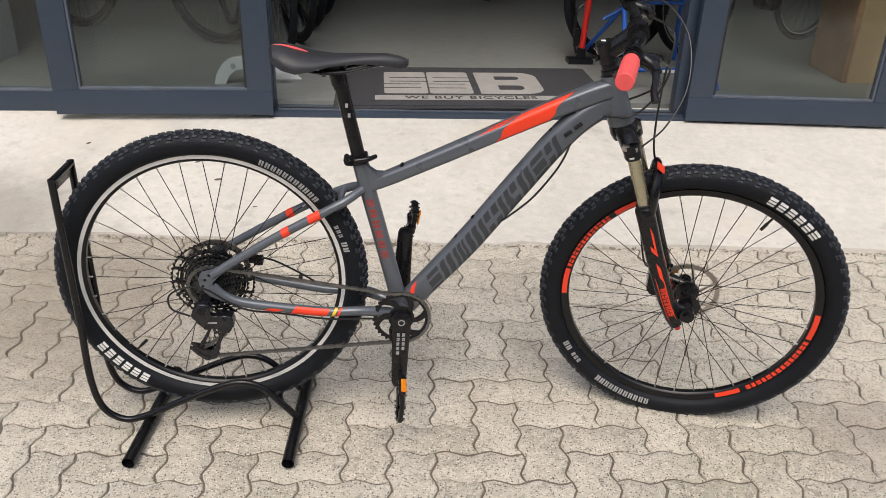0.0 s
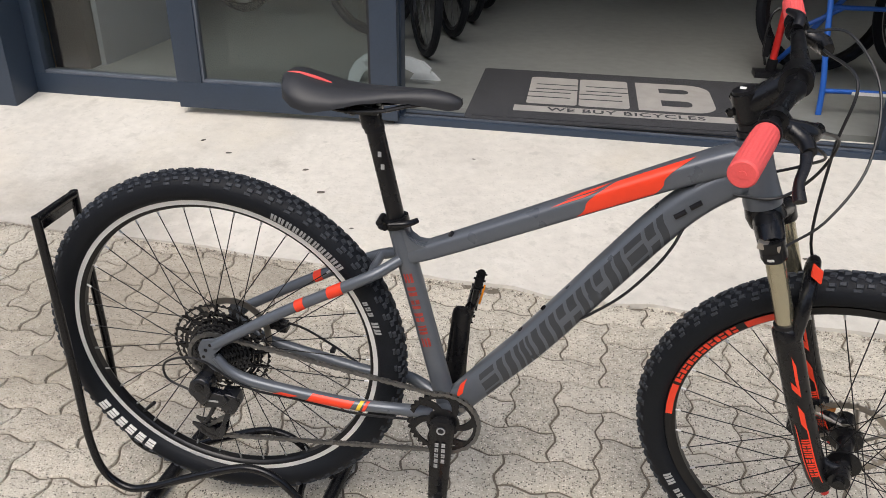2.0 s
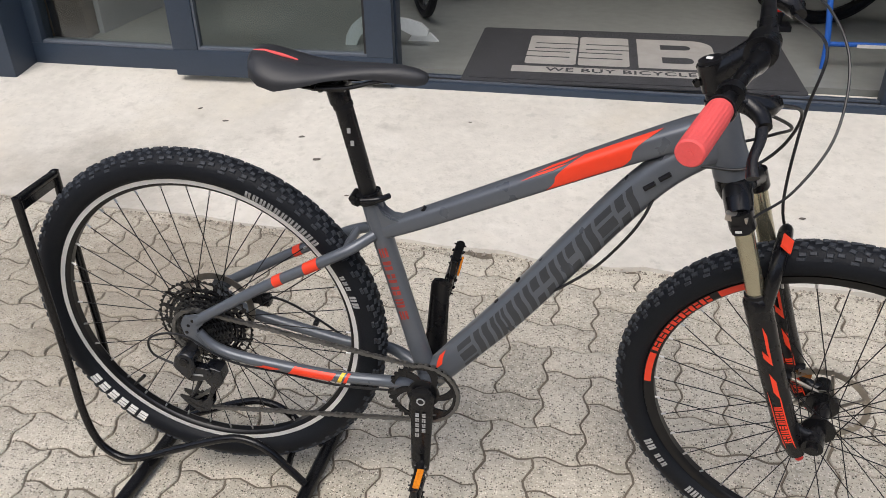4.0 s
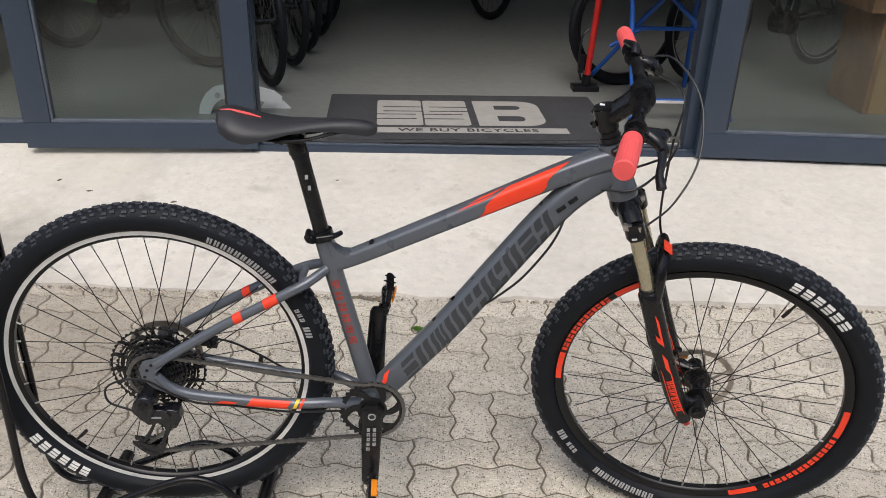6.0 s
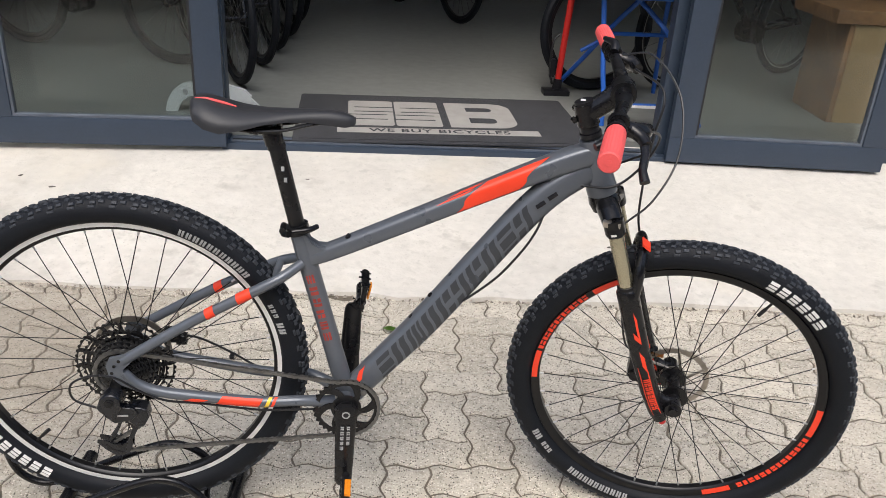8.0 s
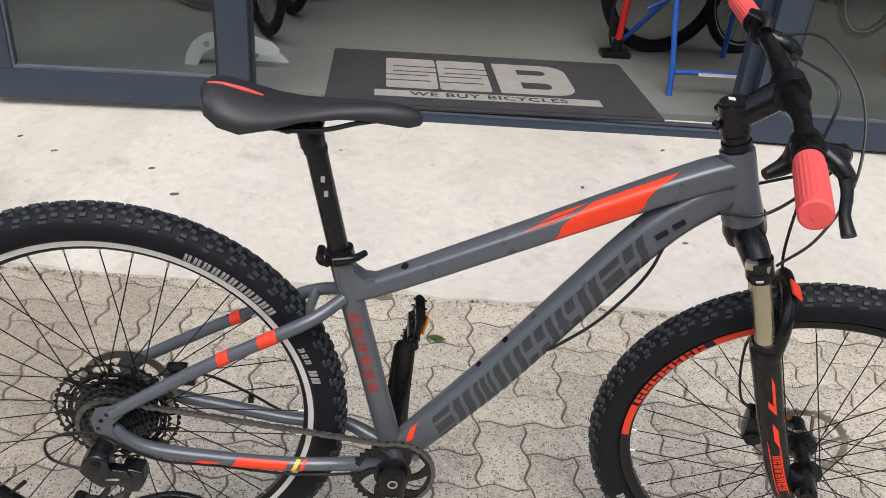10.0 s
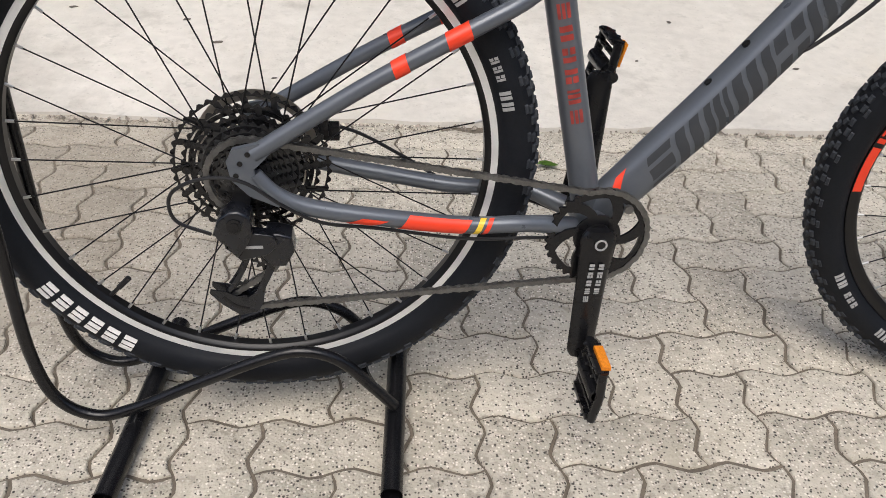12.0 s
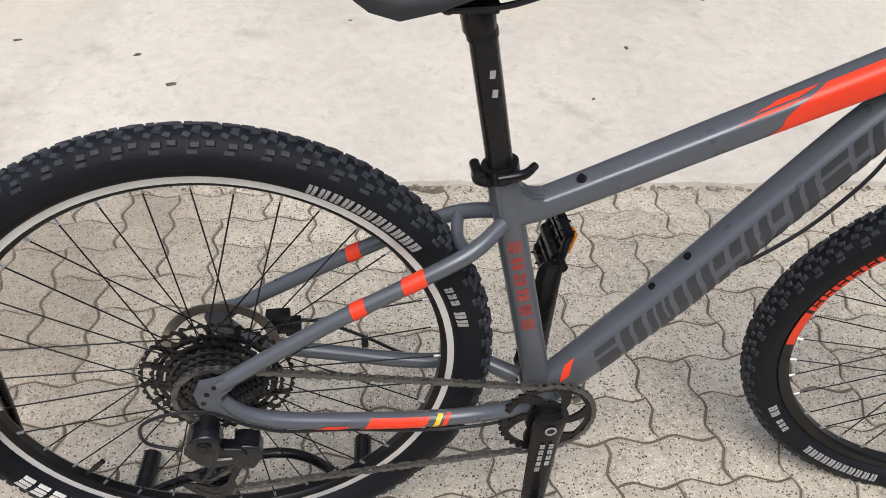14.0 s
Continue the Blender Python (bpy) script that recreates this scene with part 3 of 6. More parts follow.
def make_wheel(name, m, rear, label, turn=0.0):
    """A 29 inch wheel as a part of the bike, its spokes and tyre under it."""
    bm = bmesh.new()
    rim_in = 0.2985
    lathe(bm, [(rim_in, -0.0065), (rim_in + 0.004, -0.0115), (0.306, -0.0128), (0.3165, -0.0134), (0.3175, -0.0115), (0.313, -0.0095), (0.309, 0), (0.313, 0.0095), (0.3175, 0.0115), (0.3165, 0.0134), (0.306, 0.0128), (rim_in + 0.004, 0.0115), (rim_in, 0.0065)], 120)
    wheel = wheel_part(name, bm, m, RIM, bike, label)
    fat = m if rear else m @ FAT
    wheel_part("tyre", lathe(bmesh.new(), tyre_profile(), 144), fat, RUBBER, wheel, "black knobbly off-road tyre")
    o = wheel_part("tread", tread(), fat, KNOB, wheel, "rows of small rubber tread blocks")
    o["kind"] = "stuff"
    if rear:
        # silver rim line, the sky's glare on it painted as an even bright ring
        for s in (-1, 1):
            wheel_part("brake_track", lathe(bmesh.new(), [(0.3065, s * 0.0134), (0.3168, s * 0.0141), (0.3168, s * 0.0128), (0.3065, s * 0.0122)], 120), m, SILVER, wheel, "silver ring round the rim, brightened for the sky's glare")
    bm = lathe(bmesh.new(), [(0.0, -0.05), (0.014, -0.05), (0.014, -0.036), (0.029, -0.034), (0.029, -0.030), (0.016, -0.024), (0.014, 0.0), (0.016, 0.026), (0.029, 0.030), (0.029, 0.034), (0.014, 0.036), (0.014, 0.05), (0.0, 0.05)], 28, closed=False)
    wheel_part("hub", bm, m, BLACK, wheel)
    meshes = [spoke_mesh(s, l, 0.027, 0.032, rim_in + 0.001) for s in (-1, 1) for l in (1, -1)]
    for i in range(36):
        o = new("spoke", meshes[i % 4])
        o.parent = wheel
        o.matrix_basis = m @ Matrix.Rotation(turn + 2 * math.pi * i / 36, 4, "Y")
        # the wheel's points lie in the world, so its spokes do too
    va = 3.915 if rear else 1.045
    rod((rim_in + 0.003, 0, 0), (rim_in - 0.038, 0, 0), 0.003, 8, bm=(bm := bmesh.new()))
    rod((rim_in - 0.018, 0, 0), (rim_in - 0.040, 0, 0), 0.0042, 8, bm=bm)
    bmesh.ops.transform(bm, matrix=Matrix.Rotation(-va, 4, "Y"), verts=bm.verts)
    wheel_part("valve", bm, m, HOSE, wheel, "black tyre valve")
    return wheel


REAR = Matrix.Translation(AXLE_R)
FRONT = STEER @ Matrix.Translation(AXLE_F)
rear_wheel = make_wheel("rear_wheel", REAR, True, "black rear wheel with a silver rim ring", 0.0)
front_wheel = make_wheel("front_wheel", FRONT, False, "black front wheel with red rim decals", 0.12)

# prints on tyres and rims; angles run from +x towards +z
for mm, wl, a1, a2, a3 in ((REAR, rear_wheel, 223.5, 53, 23.5), (FRONT @ FAT, front_wheel, 56, 248, 220)):
    bm = bmesh.new()
    tyre_marks(bm, radians(a1), 6, 0.336, 0.024, 0.022, 0.004, 1)
    wheel_part("tyre_lettering", bm, mm, WHITE, wl, "white maker's print as plain bars")
    bm = bmesh.new()
    tyre_marks(bm, radians(a2), 11, 0.331, 0.016, 0.0125, 0.0022, 2)
    wheel_part("tyre_lettering", bm, mm, GREYPRINT, wl, "pale grey model print as plain bars")
    bm = bmesh.new()
    tyre_marks(bm, radians(a3), 3, 0.331, 0.012, 0.009, 0.003, 4)
    tyre_marks(bm, radians(a3 - 7.5), 2, 0.331, 0.016, 0.013, 0.002, 2)
    wheel_part("tyre_lettering", bm, mm, GREYPRINT, wl, "small boxed tyre print as plain bars")
RIM_R = [(0.303, -0.0128), (0.3155, -0.0143), (0.3155, -0.0125), (0.303, -0.0115)]
for lo, hi in ((-67, 2.5), (120.5, 184)):
    for a, b in ((lo, lo + 12), (hi - 14, hi)):
        wheel_part("rim_decal", lathe(bmesh.new(), RIM_R, 12, (radians(a), radians(b))), FRONT, RED, front_wheel, "red rim decal")
    bm = bmesh.new()
    pitch = (hi - lo - 30) / 7
    for i in range(7):
        a = radians(hi - 15 - pitch * (i + 0.1))
        for x0, x1, z0, z1 in glyph_strokes(i * 5 + 3):
            r0, r1 = 0.3035 + z0 * 0.0115, 0.3035 + z1 * 0.0115
            lathe(bm, [(r0, -0.0129), (r1, -0.0144), (r1, -0.0125), (r0, -0.0115)], 2, (a - radians(x1 * pitch), a - radians(x0 * pitch)))
    wheel_part("rim_lettering", bm, FRONT, RED, front_wheel, "red rim print as plain bars")

# frame
frame_bm = bmesh.new()
DT = [(0.462, 0, 0.343), (0.54, 0, 0.434), (0.615, 0, 0.522), (0.72, 0, 0.660), (0.80, 0, 0.764), (0.85, 0, 0.818), (0.90, 0, 0.853), (0.940, 0, 0.870)]
sweep(frame_bm, DT, [0.027, 0.029, 0.0305, 0.0305, 0.030, 0.029, 0.027, 0.024], 32, 0.84, smooth=6, power=2.9)
bike_frame = part("frame", frame_bm, GREY, bike, "matt grey aluminium frame down tube")
TT = [(0.372, 0, 0.664), (0.42, 0, 0.682), (0.52, 0, 0.726), (0.66, 0, 0.789), (0.80, 0, 0.852), (0.88, 0, 0.885), (0.925, 0, 0.900)]
part("top_tube", sweep(bmesh.new(), TT, [0.0155, 0.0165, 0.0175, 0.0185, 0.0205, 0.0225, 0.022], 32, 1.12, smooth=6, power=3.6), GREY, bike_frame)
SEAT_TOP = Vector((0.3565, 0, 0.728))
part("seat_tube", sweep(bmesh.new(), [BB, BB.lerp(SEAT_TOP, 0.5), BB.lerp(SEAT_TOP, 0.85), SEAT_TOP], [0.0205, 0.0195, 0.0195, 0.0185], 20, smooth=5), GREY, bike_frame)
for half in (0.0085, 0.0135, 0.0165):
    dip = 0.010 * (half / 0.0165) ** 2
    gus = [(0.346, 0.722), (0.374, 0.724 - dip * 0.3), (0.381, 0.710 - dip * 0.5), (0.396, 0.700 - dip * 0.6), (0.418, 0.6985 - dip * 0.7), (0.445, 0.708 - dip), (0.452, 0.700 - dip), (0.40, 0.665), (0.362, 0.655)]
    part("gusset", plate(bmesh.new(), gus, -half, half), GREY, bike_frame)
part("head_gusset", plate(bmesh.new(), [(0.835, 0.828), (0.845, 0.850), (0.90, 0.887), (0.935, 0.893), (0.945, 0.86), (0.88, 0.832)], -0.0185, 0.0185), GREY, bike_frame)
hm = bmesh.new()
sweep(hm, [HEAD_TOP, HEAD_TOP.lerp(HEAD_BOT, 0.12), HEAD_TOP.lerp(HEAD_BOT, 0.55), HEAD_TOP.lerp(HEAD_BOT, 0.9), HEAD_BOT], [0.0245, 0.0255, 0.0265, 0.0305, 0.030], 24, smooth=4)
part("head_tube", hm, GREY, bike_frame)
part("bottom_bracket_shell", rod(BB + Vector((0, -0.037, 0)), BB + Vector((0, 0.037, 0)), 0.023, 24), GREY, bike_frame)
for s in (-1, 1):
    ss = [(0.012, s * 0.068, 0.466), (0.09, s * 0.062, 0.514), (0.17, s * 0.056, 0.561), (0.276, s * 0.050, 0.617), (0.325, s * 0.040, 0.641), (0.364, s * 0.014, 0.660)]
    part("seat_stay", sweep(bmesh.new(), ss, [0.0105, 0.0105, 0.0105, 0.0105, 0.0105, 0.010], 14, smooth=6), GREY, bike_frame)
    cs = [(0.012, s * 0.068, 0.440), (0.035, s * 0.068, 0.412), (0.075, s * 0.067, 0.392), (0.16, s * 0.063, 0.375), (0.275, s * 0.055, 0.357), (0.36, s * 0.052, 0.356), (0.425, s * 0.03, 0.338)]
    part("chain_stay", sweep(bmesh.new(), cs, [0.0085, 0.010, 0.0115, 0.0115, 0.0115, 0.0115, 0.014], 14, smooth=6), GREY, bike_frame)
    do = [(-0.020, 0.458), (-0.012, 0.474), (0.020, 0.482), (0.036, 0.474), (0.026, 0.462), (0.012, 0.448), (0.016, 0.426), (0.045, 0.404), (0.038, 0.396), (0.004, 0.412), (-0.016, 0.434)]
    part("dropout", plate(bmesh.new(), do, s * 0.070 - 0.004, s * 0.070 + 0.004), GREY, bike_frame)
for x, z in ((-0.004, 0.456), (-0.010, 0.440), (0.006, 0.468)):
    part("dropout_hole", rod((x, -0.0745, z), (x, -0.0735, z), 0.0035, 12), STAND, bike_frame)
part("stay_bridge", sweep(bmesh.new(), [(0.318, -0.043, 0.640), (0.312, 0, 0.632), (0.318, 0.043, 0.640)], 0.008, 10, smooth=6), GREY, bike_frame)


def skin(bm, line, radius, t0, t1, a0, a1, flat=1.0, proud=0.0007, steps=6, wide=10, skew=0.0, power=2.0):
    """A patch of paint that hugs a tube: t along it (0 to 1), a round it in degrees (0 is the near side, 90 the top).
    skew shifts its ends along the tube with the angle, so that they slant."""
    pts = curve_points(line, 10)
    fr = frames_along(pts)
    lens = [0.0]
    for p, q in zip(pts, pts[1:]):
        lens.append(lens[-1] + (q - p).length)
    rad = list(radius)

    def at(t):
        t = min(max(t, 0.0), 1.0)
        d = t * lens[-1]
        i = next((k for k in range(len(lens) - 1) if lens[k + 1] >= d), len(lens) - 2)
        u = (d - lens[i]) / max(1e-6, lens[i + 1] - lens[i])
        p = fr[i][0].lerp(fr[i + 1][0], u)
        tan = fr[i][1].lerp(fr[i + 1][1], u).normalized()
        v = (i + u) / 10
        k = min(int(v), len(rad) - 2)
        return p, tan, rad[k] + (rad[k + 1] - rad[k]) * min(1, v - k)

    top = []
    for i in range(steps + 1):
        row = []
        for j in range(wide + 1):
            w = j / wide
            p, tan, r = at(t0 + (t1 - t0) * i / steps + skew * (w - 0.5))
            near = Vector((0, -1, 0))
            near = (near - tan * near.dot(tan)).normalized()
            up = tan.cross(near)
            if up.z < 0:
                up = -up
            a = radians(a0 + (a1 - a0) * w)
            row.append(bm.verts.new(p + near * (bent(math.cos(a), power) * (r * flat + proud)) + up * (bent(math.sin(a), power) * (r + proud))))
        top.append(row)
    for a, b in zip(top, top[1:]):
        for j in range(wide):
            bm.faces.new((a[j], a[j + 1], b[j + 1], b[j]))
    return bm


TT_R = [0.0155, 0.0165, 0.0175, 0.0185, 0.0205, 0.0225, 0.022]
DT_R = [0.027, 0.029, 0.0305, 0.0305, 0.030, 0.029, 0.027, 0.024]
part("red_flash", skin(bmesh.new(), TT, TT_R, 0.585, 0.80, -30, 84, 1.12, skew=0.13, steps=16, wide=24, power=3.6), RED, bike_frame, "red painted flash on the top tube")
part("red_flash", skin(bmesh.new(), TT, TT_R, 0.49, 0.585, 42, 60, 1.12, skew=0.05, steps=8, power=3.6), RED, bike_frame, "red painted flash on the top tube")
part("red_flash", skin(bmesh.new(), TT, TT_R, 0.53, 0.615, 70, 88, 1.12, skew=0.05, steps=8, power=3.6), RED, bike_frame, "red painted flash on the top tube")
part("red_flash", skin(bmesh.new(), DT, DT_R, 0.062, 0.088, 18, 62, 0.84, skew=0.035, steps=4, power=2.9), RED, bike_frame, "red painted flash on the down tube")
for i in range(10):
    bm = bmesh.new()
    t0 = 0.128 + i * 0.0655
    for x0, x1, z0, z1 in glyph_strokes((1, 2, 0, 2, 3, 4, 3, 2, 1, 4)[i]):
        lean = 0.034 * ((z0 + z1) / 2 - 0.5)
        skin(bm, DT, DT_R, t0 + lean + x0 * 0.064, t0 + lean + x1 * 0.064, -44 + z0 * 80, -44 + z1 * 80, 0.84, steps=3, wide=6, skew=0.034 * (z1 - z0), power=2.9)
    part("frame_lettering", bm, DARKGREY, bike_frame, "dark graphite maker's print as plain bars")
FADED = mat("faded_red_print", (0.33, 0.040, 0.030), 0.45, vary=0.3, scale=60)
ST = [BB, BB.lerp(SEAT_TOP, 0.33), BB.lerp(SEAT_TOP, 0.66), SEAT_TOP]
for i in range(6):
    bm = bmesh.new()
    t0 = 0.72 - i * 0.068
    for x0, x1, z0, z1 in glyph_strokes(i + 1):
        skin(bm, ST, [0.0205, 0.0198, 0.0196, 0.019], t0 + x0 * 0.055, t0 + x1 * 0.055, -26 + z0 * 46, -26 + z1 * 46, 1, steps=2, wide=4)
    part("tube_lettering", bm, FADED, bike_frame, "faded red model print as plain bars")
for s in (-1, 1):
    ss = [(0.012, s * 0.068, 0.466), (0.09, s * 0.062, 0.514), (0.17, s * 0.056, 0.561), (0.276, s * 0.050, 0.617), (0.325, s * 0.040, 0.641), (0.364, s * 0.014, 0.660)]
    for a, b in ((0.478, 0.525), (0.648, 0.722)):
        part("red_band", skin(bmesh.new(), ss, [0.0105] * 6, a, b, -70, 250, proud=0.0006, steps=5, wide=20, skew=0.02), RED, bike_frame, "red band on the seat stay")
CS = [(0.012, -0.068, 0.440), (0.035, -0.068, 0.412), (0.075, -0.067, 0.392), (0.16, -0.063, 0.375), (0.275, -0.055, 0.357), (0.36, -0.052, 0.356), (0.425, -0.03, 0.338)]
CS_R = [0.0085, 0.010, 0.0115, 0.0115, 0.0115, 0.0115, 0.014]
part("red_band", skin(bmesh.new(), CS, CS_R, 0.455, 0.645, -60, 62, skew=0.03, steps=8), RED, bike_frame, "red band on the chain stay")
part("red_band", skin(bmesh.new(), CS, CS_R, 0.31, 0.385, -50, 8, skew=0.05, steps=5), RED, bike_frame, "red dash on the chain stay")
part("yellow_stripe", skin(bmesh.new(), CS, CS_R, 0.672, 0.690, -70, 80, skew=0.03, steps=4), YELLOW, bike_frame, "yellow stripe on the chain stay")
part("red_band", skin(bmesh.new(), CS, CS_R, 0.70, 0.715, -70, 80, skew=0.03, steps=4), RED, bike_frame, "thin red stripe on the chain stay")
for x, z in ((0.589, 0.528), (0.627, 0.579)):
    part("bottle_bolt", rod((x + 0.004, 0, z - 0.004), (x - 0.005, 0, z + 0.006), 0.0055, 10), BLACK, bike_frame)
part("cable_port", rod((0.456, -0.006, 0.7155), (0.452, -0.0065, 0.7185), 0.006, 12), PLASTIC, bike_frame)
for x, z in ((0.828, 0.800), (0.850, 0.818)):
    part("cable_port", sweep(bmesh.new(), [(x - 0.008, -0.0255, z - 0.006), (x + 0.008, -0.0255, z + 0.006)], 0.0045, 8), PLASTIC, bike_frame)

# seat post and saddle
CL = SEAT_TOP + Vector((0.001, 0, -0.003))
ax = (SEAT_TOP - BB).normalized()
clamp = part("seat_clamp", rod(CL - ax * 0.004, CL + ax * 0.014, 0.0225, 24), BLACK, bike, "black quick-release seat clamp")
part("clamp_lever", sweep(bmesh.new(), [CL + Vector((-0.018, -0.02, 0.0)), CL + Vector((-0.03, -0.006, -0.004)), CL + Vector((-0.028, 0.02, -0.002))], [0.0065, 0.006, 0.004], 10, smooth=4), BLACK, clamp)
part("clamp_lever", sweep(bmesh.new(), [CL + Vector((-0.01, -0.026, 0.008)), CL + Vector((0.02, -0.024, 0.012)), CL + Vector((0.037, -0.008, 0.013))], [0.006, 0.006, 0.005], 10, smooth=4), BLACK, clamp)
part("clamp_bolt", rod(CL + Vector((-0.030, -0.014, 0.004)), CL + Vector((-0.030, 0.016, 0.004)), 0.0065, 12), BLACK, clamp)
POST_TOP = Vector((0.317, 0, 0.914))
post = part("seat_post", rod(SEAT_TOP, POST_TOP, 0.0158, 20), BLACK, bike, "black alloy seat post")
for z in (0.30, 0.42):
    p = SEAT_TOP.lerp(POST_TOP, 1 - z)
    part("post_mark", box(bmesh.new(), (p.x + 0.003, -0.0158, p.z), (0.006, 0.0012, 0.009)), GREYPRINT, post)
hd = sweep(bmesh.new(), [POST_TOP - Vector((0, 0, 0.012)), POST_TOP + Vector((-0.004, 0, 0.010)), POST_TOP + Vector((-0.008, 0, 0.022))], [0.018, 0.019, 0.016], 14, 1.1)
box(hd, (POST_TOP.x - 0.014, 0, POST_TOP.z + 0.018), (0.058, 0.044, 0.012), bevel=0.004)
part("post_head", hd, BLACK, post)
for x in (-0.034, 0.010):
    part("head_bolt", rod(POST_TOP + Vector((x, 0, 0.004)), POST_TOP + Vector((x, 0, 0.028)), 0.0045, 10), CHAIN, post, "small steel seat bolt")
part("post_collar", rod(POST_TOP - Vector((-0.004, 0, 0.020)), POST_TOP - Vector((-0.002, 0, 0.012)), 0.0175, 20), PLASTIC, post)
prof = ((0.170, 0.008, 0.979, 0.968), (0.1725, 0.026, 0.985, 0.962), (0.181, 0.048, 0.990, 0.955), (0.20, 0.062, 0.990, 0.945), (0.228, 0.066, 0.984, 0.938), (0.265, 0.058, 0.975, 0.943), (0.305, 0.041, 0.971, 0.950), (0.345, 0.029, 0.972, 0.952), (0.385, 0.0225, 0.973, 0.950), (0.42, 0.0195, 0.971, 0.945), (0.448, 0.0165, 0.966, 0.941), (0.463, 0.011, 0.960, 0.943), (0.4675, 0.005, 0.955, 0.947))
bm = bmesh.new()
rings = []
for x, hw, zt, zb in prof:
    ring = []
    for k in range(20):
        a = 2 * math.pi * k / 20
        ca, sa = math.cos(a), math.sin(a)
        y = hw * math.copysign(abs(ca) ** 0.75, ca)
        edge = abs(y) / max(hw, 1e-6)
        if sa >= 0:
            z = zt - 0.020 * edge**3 * (hw / 0.07) - 0.006 * (1 - edge) * (1 if 0.2 < x < 0.4 else 0.3)
            z = zb + (z - zb) * sa**0.5
        else:
            z = zb + 0.012 * (1 - edge) * -sa
        ring.append(bm.verts.new((x, y, z)))
    rings.append(ring)
for a, b in zip(rings, rings[1:]):
    for k in range(20):
        bm.faces.new((a[k], a[(k + 1) % 20], b[(k + 1) % 20], b[k]))
bm.faces.new(rings[0])
bm.faces.new(rings[-1][::-1])
bmesh.ops.subdivide_edges(bm, edges=bm.edges, cuts=1, use_grid_fill=True, smooth=0.6)
saddle = part("saddle", bm, SADDLE, bike, "slim black sports saddle with red piping")
part("piping", sweep(bmesh.new(), [(0.180, -0.010, 0.9865), (0.20, -0.010, 0.9860), (0.228, -0.008, 0.9795), (0.252, -0.006, 0.9725)], [0.0018, 0.0032, 0.0032, 0.0014], 8, smooth=5), GRIPRED, saddle, "coral red piping stripe")
for s in (-1, 1):
    rl = [(0.225, s * 0.022, 0.948), (0.262, s * 0.022, 0.933), (0.33, s * 0.022, 0.934), (0.38, s * 0.015, 0.944), (0.425, s * 0.009, 0.950)]
    part("saddle_rail", sweep(bmesh.new(), rl, 0.0037, 8, smooth=6), BLACK, saddle)

# fork, steered with the front wheel; points are given straight ahead and then turned
U = -STEER_AXIS
FWD = Vector((U.z, 0, -U.x))


def fork_pt(along, ahead, y):
    return HEAD_BOT + STEER_AXIS * along + FWD * ahead + Vector((0, y, 0))


cr = bmesh.new()
sweep(cr, [fork_pt(0.0005, 0, 0), fork_pt(0.004, 0, 0), fork_pt(0.014, 0.0, 0), fork_pt(0.030, 0.004, 0)], [0.0285, 0.0295, 0.031, 0.030], 22)
for s in (-1, 1):
    sweep(cr, [fork_pt(0.018, 0.002, 0), fork_pt(0.026, 0.010, s * 0.035), fork_pt(0.042, 0.016, s * 0.064)], [0.024, 0.023, 0.0205], 16, smooth=5)
    sweep(cr, [fork_pt(0.030, 0.0165, s * 0.065), fork_pt(0.060, 0.017, s * 0.065), fork_pt(0.064, 0.017, s * 0.065)], [0.0205, 0.0205, 0.019], 20)
fork = part("fork", steered(cr), BLACK, bike, "black suspension fork crown")
